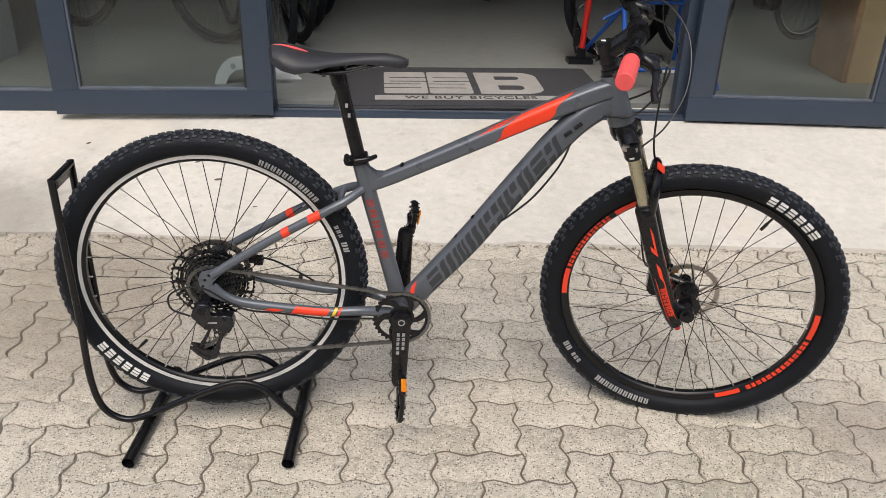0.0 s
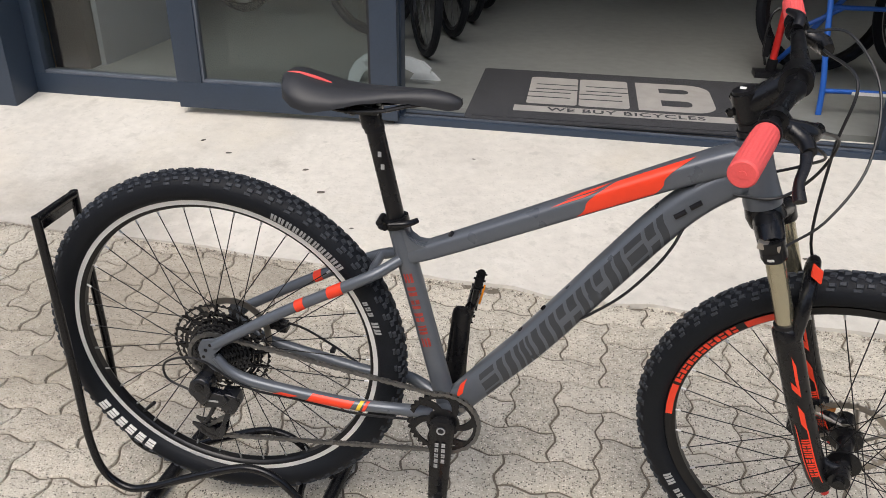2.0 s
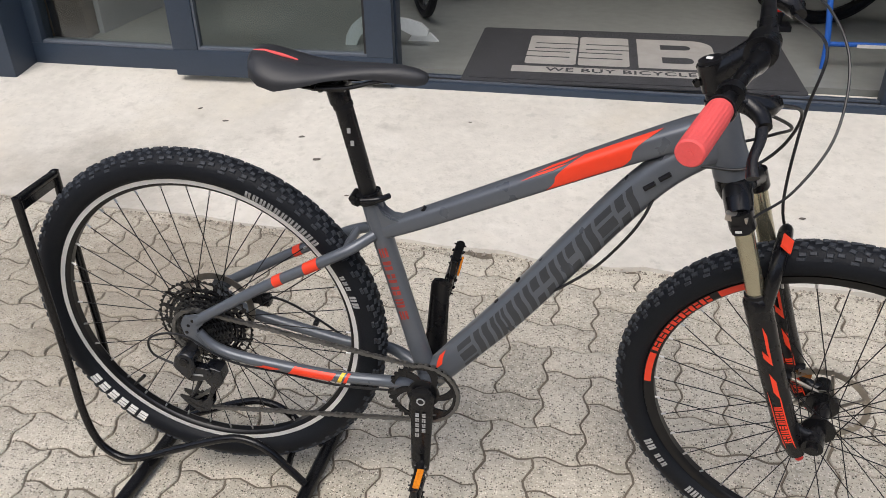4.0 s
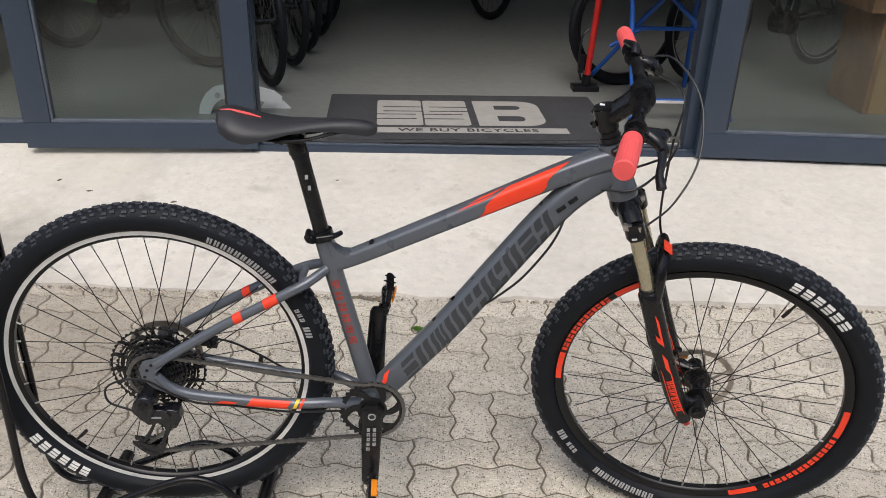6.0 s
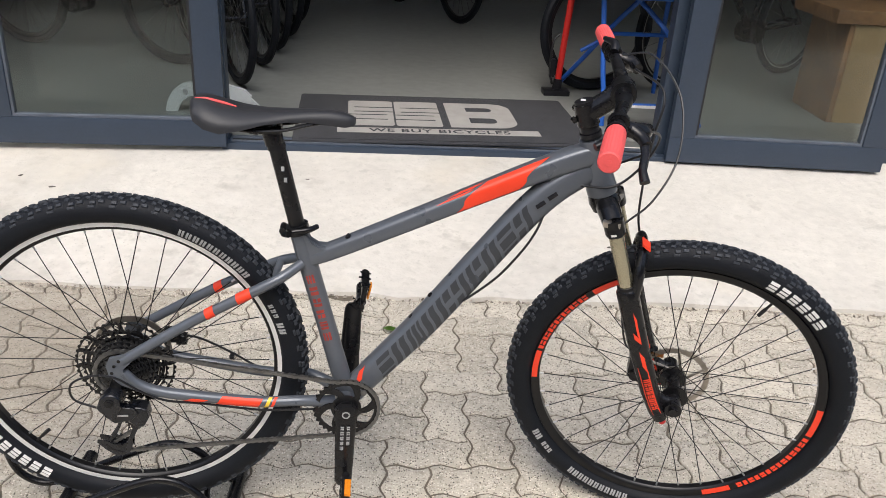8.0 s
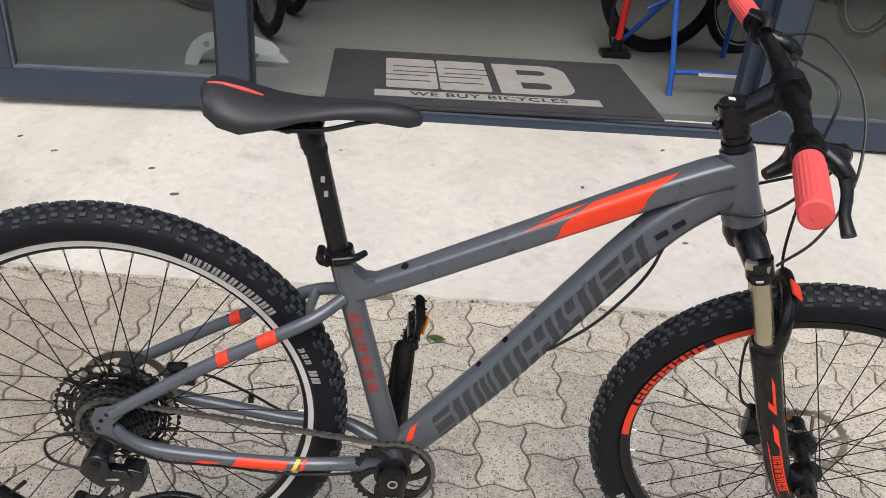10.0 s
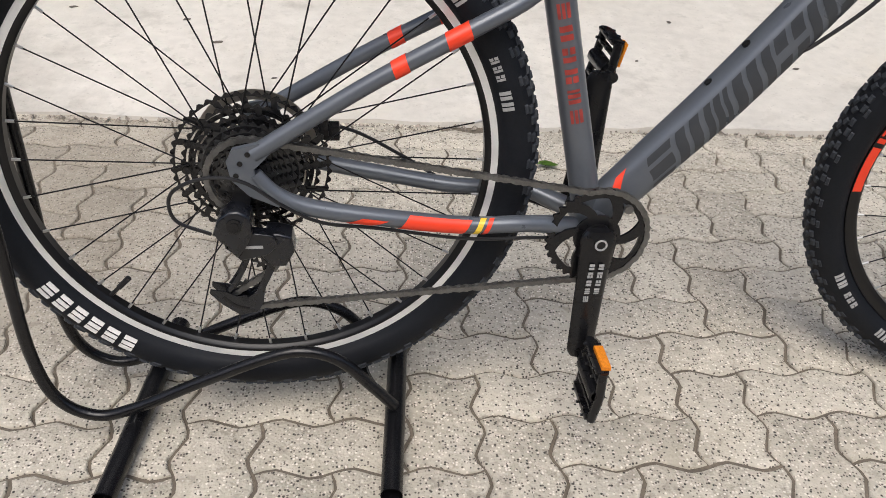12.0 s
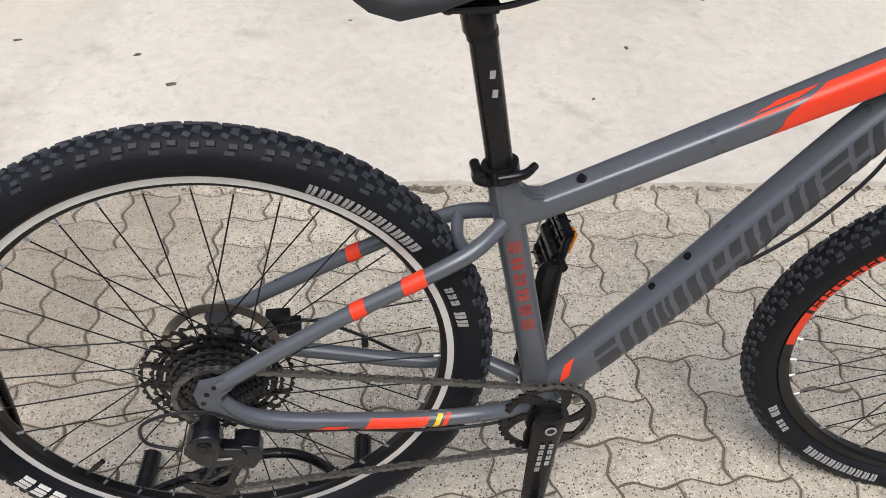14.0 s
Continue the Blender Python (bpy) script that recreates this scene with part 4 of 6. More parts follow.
for s in (-1, 1):
    part("stanchion", steered(rod(fork_pt(0.05, 0.017, s * 0.065), fork_pt(0.26, 0.017, s * 0.065), 0.0152, 24)), GOLD, fork, "champagne gold stanchion tube")
    lw = bmesh.new()
    sweep(lw, [fork_pt(0.190, 0.017, s * 0.065), fork_pt(0.196, 0.017, s * 0.065), fork_pt(0.21, 0.017, s * 0.065), fork_pt(0.34, 0.018, s * 0.065), fork_pt(0.45, 0.023, s * 0.066), fork_pt(0.505, 0.030, s * 0.067), fork_pt(0.530, 0.034, s * 0.067)], [0.0185, 0.0225, 0.0225, 0.0215, 0.0205, 0.0195, 0.015], 20)
    sweep(lw, [fork_pt(0.47, 0.026, s * 0.064), fork_pt(0.490, 0.045, s * 0.062), fork_pt(0.500, 0.066, s * 0.060)], [0.016, 0.017, 0.017], 14, 0.7)
    leg = part("lower_leg", steered(lw), BLACK, fork, "glossy black lower fork leg with red print")
    part("wiper_seal", steered(rod(fork_pt(0.183, 0.017, s * 0.065), fork_pt(0.192, 0.017, s * 0.065), 0.0185, 20)), PLASTIC, leg)
    ax_b = bmesh.new()
    rod(fork_pt(0.500, 0.065, s * 0.050), fork_pt(0.500, 0.065, s * 0.084), 0.018, 16, bm=ax_b)
    rod(fork_pt(0.500, 0.065, s * 0.084), fork_pt(0.500, 0.065, s * 0.092), 0.010, 12, bm=ax_b)
    part("axle_nut", steered(ax_b), BLACK, leg)
    part("rebound_knob", steered(rod(fork_pt(0.528, 0.034, s * 0.067), fork_pt(0.543, 0.037, s * 0.067), 0.0075, 12)), PUMPRED, leg, "small red damping knob")
    # red print down the outside of the leg
    ln = [fork_pt(0.20, 0.017, s * 0.065), fork_pt(0.34, 0.018, s * 0.065), fork_pt(0.45, 0.023, s * 0.066), fork_pt(0.505, 0.030, s * 0.067)]
    fb = bmesh.new()
    for t0, t1, a0, a1 in ((0.15, 0.33, 13, 25), (0.31, 0.36, -6, 25), (0.47, 0.60, 4, 25), (0.60, 0.985, 22, 28), (0.60, 0.985, -26, -20)):
        skin(fb, ln, [0.0225, 0.0214, 0.0204, 0.0192], t0, t1, a0, a1, proud=0.0008, steps=6, wide=6, skew=0.06)
    part("leg_decal", steered(fb), RED, leg, "red slanted fork decal")
    fb = bmesh.new()
    for i in range(8):
        t0 = 0.68 + i * 0.035
        for x0, x1, z0, z1 in glyph_strokes(i + 2):
            skin(fb, ln, [0.0225, 0.0214, 0.0204, 0.0192], t0 + x0 * 0.031, t0 + x1 * 0.031, -13 + z0 * 34, -13 + z1 * 34, proud=0.0008, steps=2, wide=4)
    part("leg_lettering", steered(fb), RED, leg, "red maker's print as plain bars")
# arch over the tyre
ab = bmesh.new()
sweep(ab, [fork_pt(0.215, 0.026, -0.068), fork_pt(0.165, 0.045, -0.060), fork_pt(0.135, 0.055, -0.036), fork_pt(0.128, 0.058, 0), fork_pt(0.135, 0.055, 0.036), fork_pt(0.165, 0.045, 0.060), fork_pt(0.215, 0.026, 0.068)], [0.012, 0.012, 0.012, 0.012, 0.012, 0.012, 0.012], 12, 1.3, smooth=6)
arch = part("fork_arch", steered(ab), BLACK, fork, "black brace arch over the tyre")
part("arch_badge", steered(box(bmesh.new(), (0, 0, 0), (0.020, 0.036, 0.003), m=Matrix.Translation(fork_pt(0.118, 0.068, -0.026)) @ Matrix.Rotation(radians(35), 4, "Y"))), RED, arch, "red badge on the arch")
lk = rod(fork_pt(0.038, 0.018, -0.065), fork_pt(0.046, 0.018, -0.065), 0.0175, 18)
box(lk, fork_pt(0.036, 0.014, -0.076), (0.034, 0.014, 0.012), bevel=0.003)
part("lockout_cap", steered(lk), ROTOR, fork, "silver fork lockout lever")
part("fork_sticker", steered(skin(bmesh.new(), [fork_pt(0.045, 0.017, -0.065), fork_pt(0.052, 0.017, -0.065), fork_pt(0.066, 0.017, -0.065)], [0.0205] * 3, 0.1, 0.9, -40, 40, proud=0.0009, steps=2)), PLASTIC, fork)
part("fork_sticker", steered(skin(bmesh.new(), [fork_pt(0.045, 0.017, -0.065), fork_pt(0.052, 0.017, -0.065), fork_pt(0.066, 0.017, -0.065)], [0.0205] * 3, 0.45, 0.66, -20, 8, proud=0.0013, steps=2)), WHITE, fork, "small pale round sticker")

# front brake
ro = bmesh.new()
for r0, r1 in ((0.068, 0.080), (0.022, 0.030)):
    lathe(ro, [(r0, -0.001), (r1, -0.001), (r1, 0.001), (r0, 0.001)], 48)
for i in range(6):
    a = 2 * math.pi * i / 6
    rod((0.026 * math.cos(a), 0, 0.026 * math.sin(a)), (0.072 * math.cos(a + 0.5), 0, 0.072 * math.sin(a + 0.5)), 0.0035, 6, bm=ro)
for i in range(36):
    a = 2 * math.pi * i / 36
    rod((0.079 * math.cos(a), 0, 0.079 * math.sin(a)), (0.0835 * math.cos(a), 0, 0.0835 * math.sin(a)), 0.0025, 6, bm=ro)
bmesh.ops.transform(ro, matrix=FRONT @ Matrix.Translation((0, 0.040, 0)), verts=ro.verts)
part("brake_rotor", ro, ROTOR, front_wheel, "drilled steel disc brake rotor")
cb = bmesh.new()
box(cb, (-0.082, 0.045, 0.020), (0.042, 0.040, 0.060), bevel=0.010)
box(cb, (-0.068, 0.050, 0.055), (0.05, 0.022, 0.020), bevel=0.006)
rod((-0.085, 0.02, 0.0), (-0.085, 0.07, 0.0), 0.014, 12, bm=cb)
bmesh.ops.transform(cb, matrix=FRONT, verts=cb.verts)
part("brake_caliper", cb, BLACK, fork, "black disc brake caliper")
cp = box(bmesh.new(), (-0.045, 0.042, 0.055), (0.03, 0.006, 0.012), bevel=0.002)
bmesh.ops.transform(cp, matrix=FRONT, verts=cp.verts)
part("brake_pad", cp, COPPER, fork, "copper coloured brake pad")

# stem, bar, grips, levers
ST_C = HEAD_TOP - STEER_AXIS * 0.050
BAR = ST_C + FWD * 0.071 + U * 0.022 + Vector((0.0, 0, 0.007))
stem_bm = rod(ST_C + STEER_AXIS * 0.021, ST_C - STEER_AXIS * 0.022, 0.0215, 22)
sweep(stem_bm, [ST_C, ST_C.lerp(BAR, 0.5), ST_C.lerp(BAR, 0.88)], [0.0205, 0.0205, 0.022], 18)
rod(BAR + Vector((0, -0.023, 0)), BAR + Vector((0, 0.023, 0)), 0.0240, 20, bm=stem_bm)
for y in (-0.008, 0.008):
    rod(ST_C + Vector((-0.020, y - 0.004, 0.006 if y > 0 else -0.012)), ST_C + Vector((-0.024, y + 0.004, 0.006 if y > 0 else -0.012)), 0.006, 8, bm=stem_bm)
stem = part("stem", barred(stem_bm), BLACK, bike, "black alloy handlebar stem")
for i in range(3):
    part("spacer", barred(rod(HEAD_TOP - STEER_AXIS * (0.004 + 0.0105 * i), HEAD_TOP - STEER_AXIS * (0.0135 + 0.0105 * i), 0.0185 if i else 0.0215, 20)), PLASTIC, stem)
part("top_cap", barred(rod(ST_C - STEER_AXIS * 0.022, ST_C - STEER_AXIS * 0.027, 0.0185, 20)), PLASTIC, stem)
part("cap_mark", barred(box(bmesh.new(), tuple(ST_C - STEER_AXIS * 0.0278), (0.012, 0.010, 0.0006))), WHITE, stem)
bb_pts = [(0, -0.02, 0), (-0.0, -0.06, 0), (-0.006, -0.11, 0.008), (-0.012, -0.16, 0.012), (-0.034, -0.365, 0.012)]
pts = [BAR + Vector((x, -y, z)) for x, y, z in bb_pts[::-1]] + [BAR] + [BAR + Vector((x, y, z)) for x, y, z in bb_pts]
bar_bm = sweep(bmesh.new(), pts, [0.0112, 0.0112, 0.0125, 0.0155, 0.0158, 0.0158, 0.0158, 0.0155, 0.0125, 0.0112, 0.0112], 16, smooth=5)
bar = part("handlebar", barred(bar_bm), BLACK, bike, "black flat mountain bike handlebar")
for s in (-1, 1):
    a = BAR + Vector((-0.0215, s * 0.252, 0.012))
    b = BAR + Vector((-0.0348, s * 0.372, 0.012))
    gb = bmesh.new()
    d = (b - a).normalized()
    e1, rings = d.cross(Vector((0, 0, 1))).normalized(), []
    for u, r, rib in ((0, 0.0150, 0), (0.01, 0.0166, 0), (0.10, 0.0168, 0), (0.13, 0.0166, 1), (0.88, 0.0166, 1), (0.91, 0.0172, 0), (0.99, 0.0172, 0), (1.01, 0.0150, 0)):
        c0 = a.lerp(b, u)
        rings.append([gb.verts.new(c0 + (e1 * math.cos(math.pi * k / 44) + Vector((0, 0, 1)) * math.sin(math.pi * k / 44)) * (r + rib * (0.0009 if k % 4 < 2 else -0.0002))) for k in range(88)])
    for p, q in zip(rings, rings[1:]):
        for k in range(88):
            gb.faces.new((p[k], p[(k + 1) % 88], q[(k + 1) % 88], q[k]))
    gb.faces.new(rings[0][::-1])
    gb.faces.new(rings[-1])
    grip = part("grip", barred(gb), GRIPRED, bar, "coral red ribbed rubber grip")
    part("grip_flange", barred(rod(a - d * 0.006, a, 0.0185, 18)), PLASTIC, bar)
    part("grip_plug", barred(rod(b + d * 0.0012, b + d * 0.0022, 0.005, 12)), GRIPRED, grip)
    # brake lever
    c = BAR + Vector((-0.016, s * 0.205, 0.012))
    lv = bmesh.new()
    rod(c + Vector((0, -0.009, 0)), c + Vector((0, 0.009, 0)), 0.0185, 16, bm=lv)
    sweep(lv, [c + Vector((0.012, 0, -0.006)), c + Vector((0.040, -s * 0.010, -0.014)), c + Vector((0.052, -s * 0.035, -0.018))], [0.013, 0.0155, 0.011], 12, smooth=4)
    sweep(lv, [c + Vector((0.022, s * 0.0, -0.008)), c + Vector((0.040, s * 0.012, -0.016)), c + Vector((0.048, s * 0.03, -0.022))], [0.012, 0.011, 0.009], 10, smooth=3)
    lever = part("brake_lever", barred(lv), BLACK, bar, "black hydraulic brake lever")
    part("lever_blade", barred(sweep(bmesh.new(), [c + Vector((0.044, s * 0.018, -0.018)), c + Vector((0.046, s * 0.045, -0.032)), c + Vector((0.043, s * 0.070, -0.046)), c + Vector((0.048, s * 0.090, -0.060))], [0.0085, 0.007, 0.0065, 0.0085], 10, 0.7, smooth=5)), BLACK, lever)
    if s < 0:
        shb = sweep(bmesh.new(), [c + Vector((-0.002, 0.025, -0.016)), c + Vector((-0.004, 0.03, -0.04)), c + Vector((-0.03, 0.015, -0.052))], [0.012, 0.013, 0.007], 12, smooth=4)
        part("shifter", barred(shb), PLASTIC, bar, "black gear shifter below the bar")
    else:
        shb = sweep(bmesh.new(), [c + Vector((0.0, -0.03, 0.012)), c + Vector((0.0, -0.012, 0.024)), c + Vector((-0.02, 0.02, 0.024))], [0.009, 0.009, 0.005], 10, smooth=4)
        part("lockout_remote", barred(shb), PLASTIC, bar, "black lockout remote lever")


def cable(name, pts, r=0.0025, material=None, parent=None, label="", turn=None):
    b = sweep(bmesh.new(), pts, r, 8, smooth=8)
    if turn is not None:
        bmesh.ops.transform(b, matrix=turn, verts=b.verts)
    return part(name, b, material or HOSE, parent or bike, label)


tip = lambda v: STEER_BAR @ Vector(v)
far_l = tip(BAR + Vector((0.03, 0.165, -0.004)))
near_l = tip(BAR + Vector((0.036, -0.17, -0.006)))
cable("lockout_cable", [tip(BAR + Vector((0.0, 0.165, 0.022))), tip(BAR + Vector((0.06, 0.135, 0.034))), tip(BAR + Vector((0.115, 0.06, -0.02))), tip(BAR + Vector((0.122, -0.01, -0.11))), tip(BAR + Vector((0.085, -0.06, -0.185))), tip(fork_pt(0.038, 0.035, -0.078))], 0.0022, label="black lockout cable looping down to the fork")
cable("brake_hose", [far_l, tip(BAR + Vector((0.085, 0.075, -0.02))), tip(BAR + Vector((0.075, 0.045, -0.12))), tip(fork_pt(0.08, 0.06, 0.03)), tip(fork_pt(0.2, 0.05, 0.06)), tip(fork_pt(0.30, -0.005, 0.075)), tip(fork_pt(0.42, -0.022, 0.072)), FRONT @ Vector((-0.082, 0.05, 0.05))], label="black brake hose to the front caliper")
cable("rear_brake_hose", [near_l, tip(BAR + Vector((0.07, -0.09, -0.05))), tip(BAR + Vector((0.055, -0.035, -0.13))), Vector((0.965, -0.035, 0.845)), Vector((0.90, -0.036, 0.845))], label="black brake hose into the frame")
cable("shift_cable", [tip(BAR + Vector((-0.004, -0.15, -0.02))), tip(BAR + Vector((0.06, -0.05, -0.09))), tip(BAR + Vector((0.04, 0.02, -0.14))), Vector((0.96, 0.032, 0.86)), Vector((0.90, 0.033, 0.85))], label="black gear cable into the frame")
cable("rear_brake_hose", [(0.838, -0.018, 0.776), (0.824, -0.026, 0.742), (0.800, -0.028, 0.700), (0.755, -0.026, 0.640), (0.70, -0.022, 0.590), (0.672, -0.018, 0.568), (0.60, -0.008, 0.478)], 0.0027, label="black brake hose below the down tube")
cable("gear_cable", [(0.42, -0.034, 0.322), (0.36, -0.058, 0.338), (0.275, -0.06, 0.339), (0.16, -0.066, 0.360), (0.09, -0.074, 0.374), (0.045, -0.086, 0.405), (0.0, -0.090, 0.440), (-0.045, -0.092, 0.446), (-0.085, -0.090, 0.425), (-0.085, -0.088, 0.388), (-0.045, -0.086, 0.366)], 0.0024, label="black gear cable looping to the derailleur")

# crankset
RING_Y = -0.052
cr_m = Matrix.Translation(BB)


def cogwheel(r, teeth, y, thick, rows, arms=0, width=3, twist=0.0, depth=0.005, worn=False):
    """A flat toothed wheel about the y axis in one piece. rows: its radii from the bore to the tooth ring; between the second
    and the last but one only the arms are left standing, leaning by twist."""
    bm = bmesh.new()
    n = teeth * 4
    last = len(rows)
    grid = []
    for yy in (y, y + thick):
        sheet = []
        for j in range(last + 1):
            ring = []
            for k in range(n):
                lean = twist * (1 - (j - 1) / max(1, last - 2)) if 1 <= j < last else twist if j == 0 else 0
                a = 2 * math.pi * k / n - lean
                rr = rows[j] if j < last else r - (depth if k % 4 in (0, 3) else 0)
                if j == last:
                    a += 2 * math.pi * (0.12 if k % 4 == 1 else -0.12 if k % 4 == 2 else -0.3 if k % 4 == 0 else 0.3) / n
                ring.append(bm.verts.new((rr * math.cos(a), yy, rr * math.sin(a))))
            sheet.append(ring)
        grid.append(sheet)

    def there(j, k):
        if j < 0 or j >= last:
            return False
        if not arms or j == 0 or j >= last - 1:
            return True
        return int(((k % n) + 0.5) * arms / n % 1 * n / arms) < width

    f, g = grid
    for j in range(last):
        for k in range(n):
            if not there(j, k):
                continue
            q = (k + 1) % n
            front = bm.faces.new((f[j][k], f[j][q], f[j + 1][q], f[j + 1][k]))
            # worn gives the tooth ring the paler colour that carries its highlight
            front.material_index = 1 if j == last - 1 and worn else 0
            bm.faces.new((g[j][k], g[j + 1][k], g[j + 1][q], g[j][q]))
            if not there(j - 1, k):
                bm.faces.new((f[j][k], g[j][k], g[j][q], f[j][q]))
            if not there(j + 1, k):
                rim_face = bm.faces.new((f[j + 1][k], f[j + 1][q], g[j + 1][q], g[j + 1][k]))
                rim_face.material_index = 1 if j == last - 1 and worn else 0
            if not there(j, k - 1):
                bm.faces.new((f[j][k], f[j + 1][k], g[j + 1][k], g[j][k]))
            if not there(j, k + 1):
                bm.faces.new((f[j][q], g[j][q], g[j + 1][q], f[j + 1][q]))
    bmesh.ops.delete(bm, geom=[v for v in bm.verts if not v.link_faces], context="VERTS")
    return bm


cb = rod((0, -0.058, 0), (0, 0.0, 0), 0.020, 20)
crank = part("crankset", (bmesh.ops.transform(cb, matrix=cr_m, verts=cb.verts), cb)[1], BLACK, bike, "black crankset with a single chainring")
rg = cogwheel(0.0710, 34, RING_Y - 0.002, 0.004, [0.015, 0.032, 0.039, 0.046, 0.0525, 0.0585], 6, 8, 0.42)
bmesh.ops.transform(rg, matrix=cr_m, verts=rg.verts)
part("chainring", rg, BLACK, crank, "black toothed chainring with curved arms")
bmx = rod((0.036, RING_Y - 0.002, 0.043), (0.036, RING_Y - 0.0075, 0.043), 0.006, 12)
bmesh.ops.transform(bmx, matrix=cr_m, verts=bmx.verts)
part("ring_bolt", bmx, CHAIN, crank, "small steel chainring bolt")
DOWN = Vector((-0.006, 0, -0.175))
for s in (-1, 1):
    d = DOWN if s < 0 else Vector((0.012, 0, 0.172))
    y = s * 0.064
    arm = bmesh.new()
    sweep(arm, [BB + Vector((0, y, 0)) - d * 0.09, BB + Vector((0, y, 0)), BB + d * 0.35 + Vector((0, y + s * 0.002, 0)), BB + d * 0.8 + Vector((0, y + s * 0.008, 0)), BB + d + Vector((0, y + s * 0.010, 0)), BB + d * 1.07 + Vector((0, y + s * 0.010, 0))], [0.019, 0.0255, 0.0215, 0.0195, 0.0185, 0.013], 16, 0.42, smooth=4)
    arm_ob = part("crank_arm", arm, BLACK, crank, "glossy black crank arm")
    part("crank_bolt", rod(BB + Vector((0, y - s * 0.002, 0)), BB + Vector((0, y + s * 0.0125, 0)), 0.009, 16), BLACK, arm_ob)
    rb = lathe(bmesh.new(), [(0.006, -0.0005), (0.0085, -0.0005), (0.0085, 0.001), (0.006, 0.001)], 20)
    bmesh.ops.translate(rb, verts=rb.verts, vec=BB + Vector((0, y + s * 0.013, 0)))
    part("bolt_ring", rb, GREYPRINT, arm_ob)
    if s < 0:
        for row, n in ((-0.0065, 5), (0.0065, 4)):
            lt = bmesh.new()
            for i in range(n):
                for x0, x1, z0, z1 in glyph_strokes(i + 2):
                    p = BB + d * (0.17 + 0.075 * i + 0.06 * x0)
                    q = BB + d * (0.17 + 0.075 * i + 0.06 * x1)
                    box(lt, ((p.x + q.x) / 2 + row + (z0 + z1 - 1) * 0.0035, y - 0.0128, (p.z + q.z) / 2), ((z1 - z0) * 0.007, 0.0008, abs(p.z - q.z)))
            part("crank_lettering", lt, GREYPRINT, arm_ob, "pale crank print as plain bars")
    # pedal, its platform hanging upright
    c = BB + d + Vector((0, y + s * 0.010, 0))
    pc = c + (Vector((0.004, s * 0.056, -0.010)) if s < 0 else Vector((0.016, s * 0.056, 0.004)))
    tilt = Matrix.Translation(pc) @ Matrix.Rotation(radians(4 if s < 0 else 13), 4, "Y")
    pd = bmesh.new()
    rod((0, -s * 0.06, 0), (0, s * 0.036, 0), 0.008, 12, bm=pd)
    rod((0, -s * 0.036, 0), (0, s * 0.036, 0), 0.0115, 14, bm=pd)
    for zz in (-0.040, 0.040):
        box(pd, (0, 0, zz), (0.018, 0.070, 0.008), bevel=0.003)
    for yy in (-0.036, 0.036):
        sweep(pd, [(0, yy, -0.042), (0.002, yy * 1.08, 0), (0, yy, 0.042)], 0.0065, 10, 1.0, smooth=4)
    for zz in (-0.024, 0.024):
        box(pd, (0, 0, zz), (0.010, 0.070, 0.005), bevel=0.002)
    for zz in (-0.042, -0.028, 0.028, 0.042):
        for yy in (-0.026, 0.0, 0.026):
            for xx in (-0.011, 0.011):
                rod((xx * 0.7, yy, zz), (xx * 1.12, yy, zz), 0.002, 6, bm=pd)
    bmesh.ops.transform(pd, matrix=tilt, verts=pd.verts)
    pedal = part("pedal", pd, BLACK, crank, "black alloy platform pedal with amber reflectors")
    if s < 0:
        rf = box(bmesh.new(), (0.004, -0.010, 0.0465), (0.013, 0.046, 0.006), bevel=0.0012)
        bmesh.ops.transform(rf, matrix=tilt, verts=rf.verts)
        part("reflector", rf, ORANGE, pedal, "amber pedal reflector")
    else:
        rf = box(bmesh.new(), (0.0125, -0.024, 0.026), (0.004, 0.020, 0.034), bevel=0.0012)
        bmesh.ops.transform(rf, matrix=tilt, verts=rf.verts)
        part("reflector", rf, ORANGE, pedal, "amber pedal reflector")

# cassette, derailleur and chain
COGS = [0.1005, 0.0865, 0.0745, 0.065, 0.0575, 0.051, 0.0455, 0.0405, 0.036, 0.032, 0.028, 0.0235]
TEETH = [50, 42, 36, 32, 28, 24, 21, 18, 16, 14, 12, 11]
cas = part("cassette", rod(AXLE_R + Vector((0, -0.018, 0)), AXLE_R + Vector((0, -0.064, 0)), 0.0165, 20), COG, rear_wheel, "black twelve-speed cassette")
for i, (r, n) in enumerate(zip(COGS, TEETH)):
    y = -0.020 - i * 0.0036
    if i < 3:
        nxt = COGS[i + 1]
        g = cogwheel(r, n, y, 0.0019, [nxt - 0.014, nxt - 0.0085, nxt - 0.003, r - 0.0092, r - 0.0062], n // 3, 3, 0.06, 0.0038)
    else:
        g = cogwheel(r, n, y, 0.0022, [0.016, r - 0.0055], depth=0.0042, worn=True)
    bmesh.ops.translate(g, verts=g.verts, vec=AXLE_R)
    o = part("sprocket", g, [COG, WORN_GLINT], rear_wheel, smooth=False)
part("cassette_spider", (lambda s: (bmesh.ops.translate(s, verts=s.verts, vec=AXLE_R), s)[1])(cogwheel(0.066, 30, -0.0215, 0.006, [0.016, 0.024, 0.04, 0.052, 0.060], 6, 7, 0.4, depth=0.001)), COG, rear_wheel, smooth=False)


def chamfered(outline, y0, y1, inset=0.005):
    """An outline of (x, z) points as a thick plate whose near rim is rounded off."""
    b = plate(bmesh.new(), outline, y0, y1)
    bmesh.ops.bevel(b, geom=[e for e in b.edges if abs(e.verts[0].co.y - e.verts[1].co.y) < 1e-6], offset=inset, segments=3, profile=0.6, affect="EDGES")
    return b


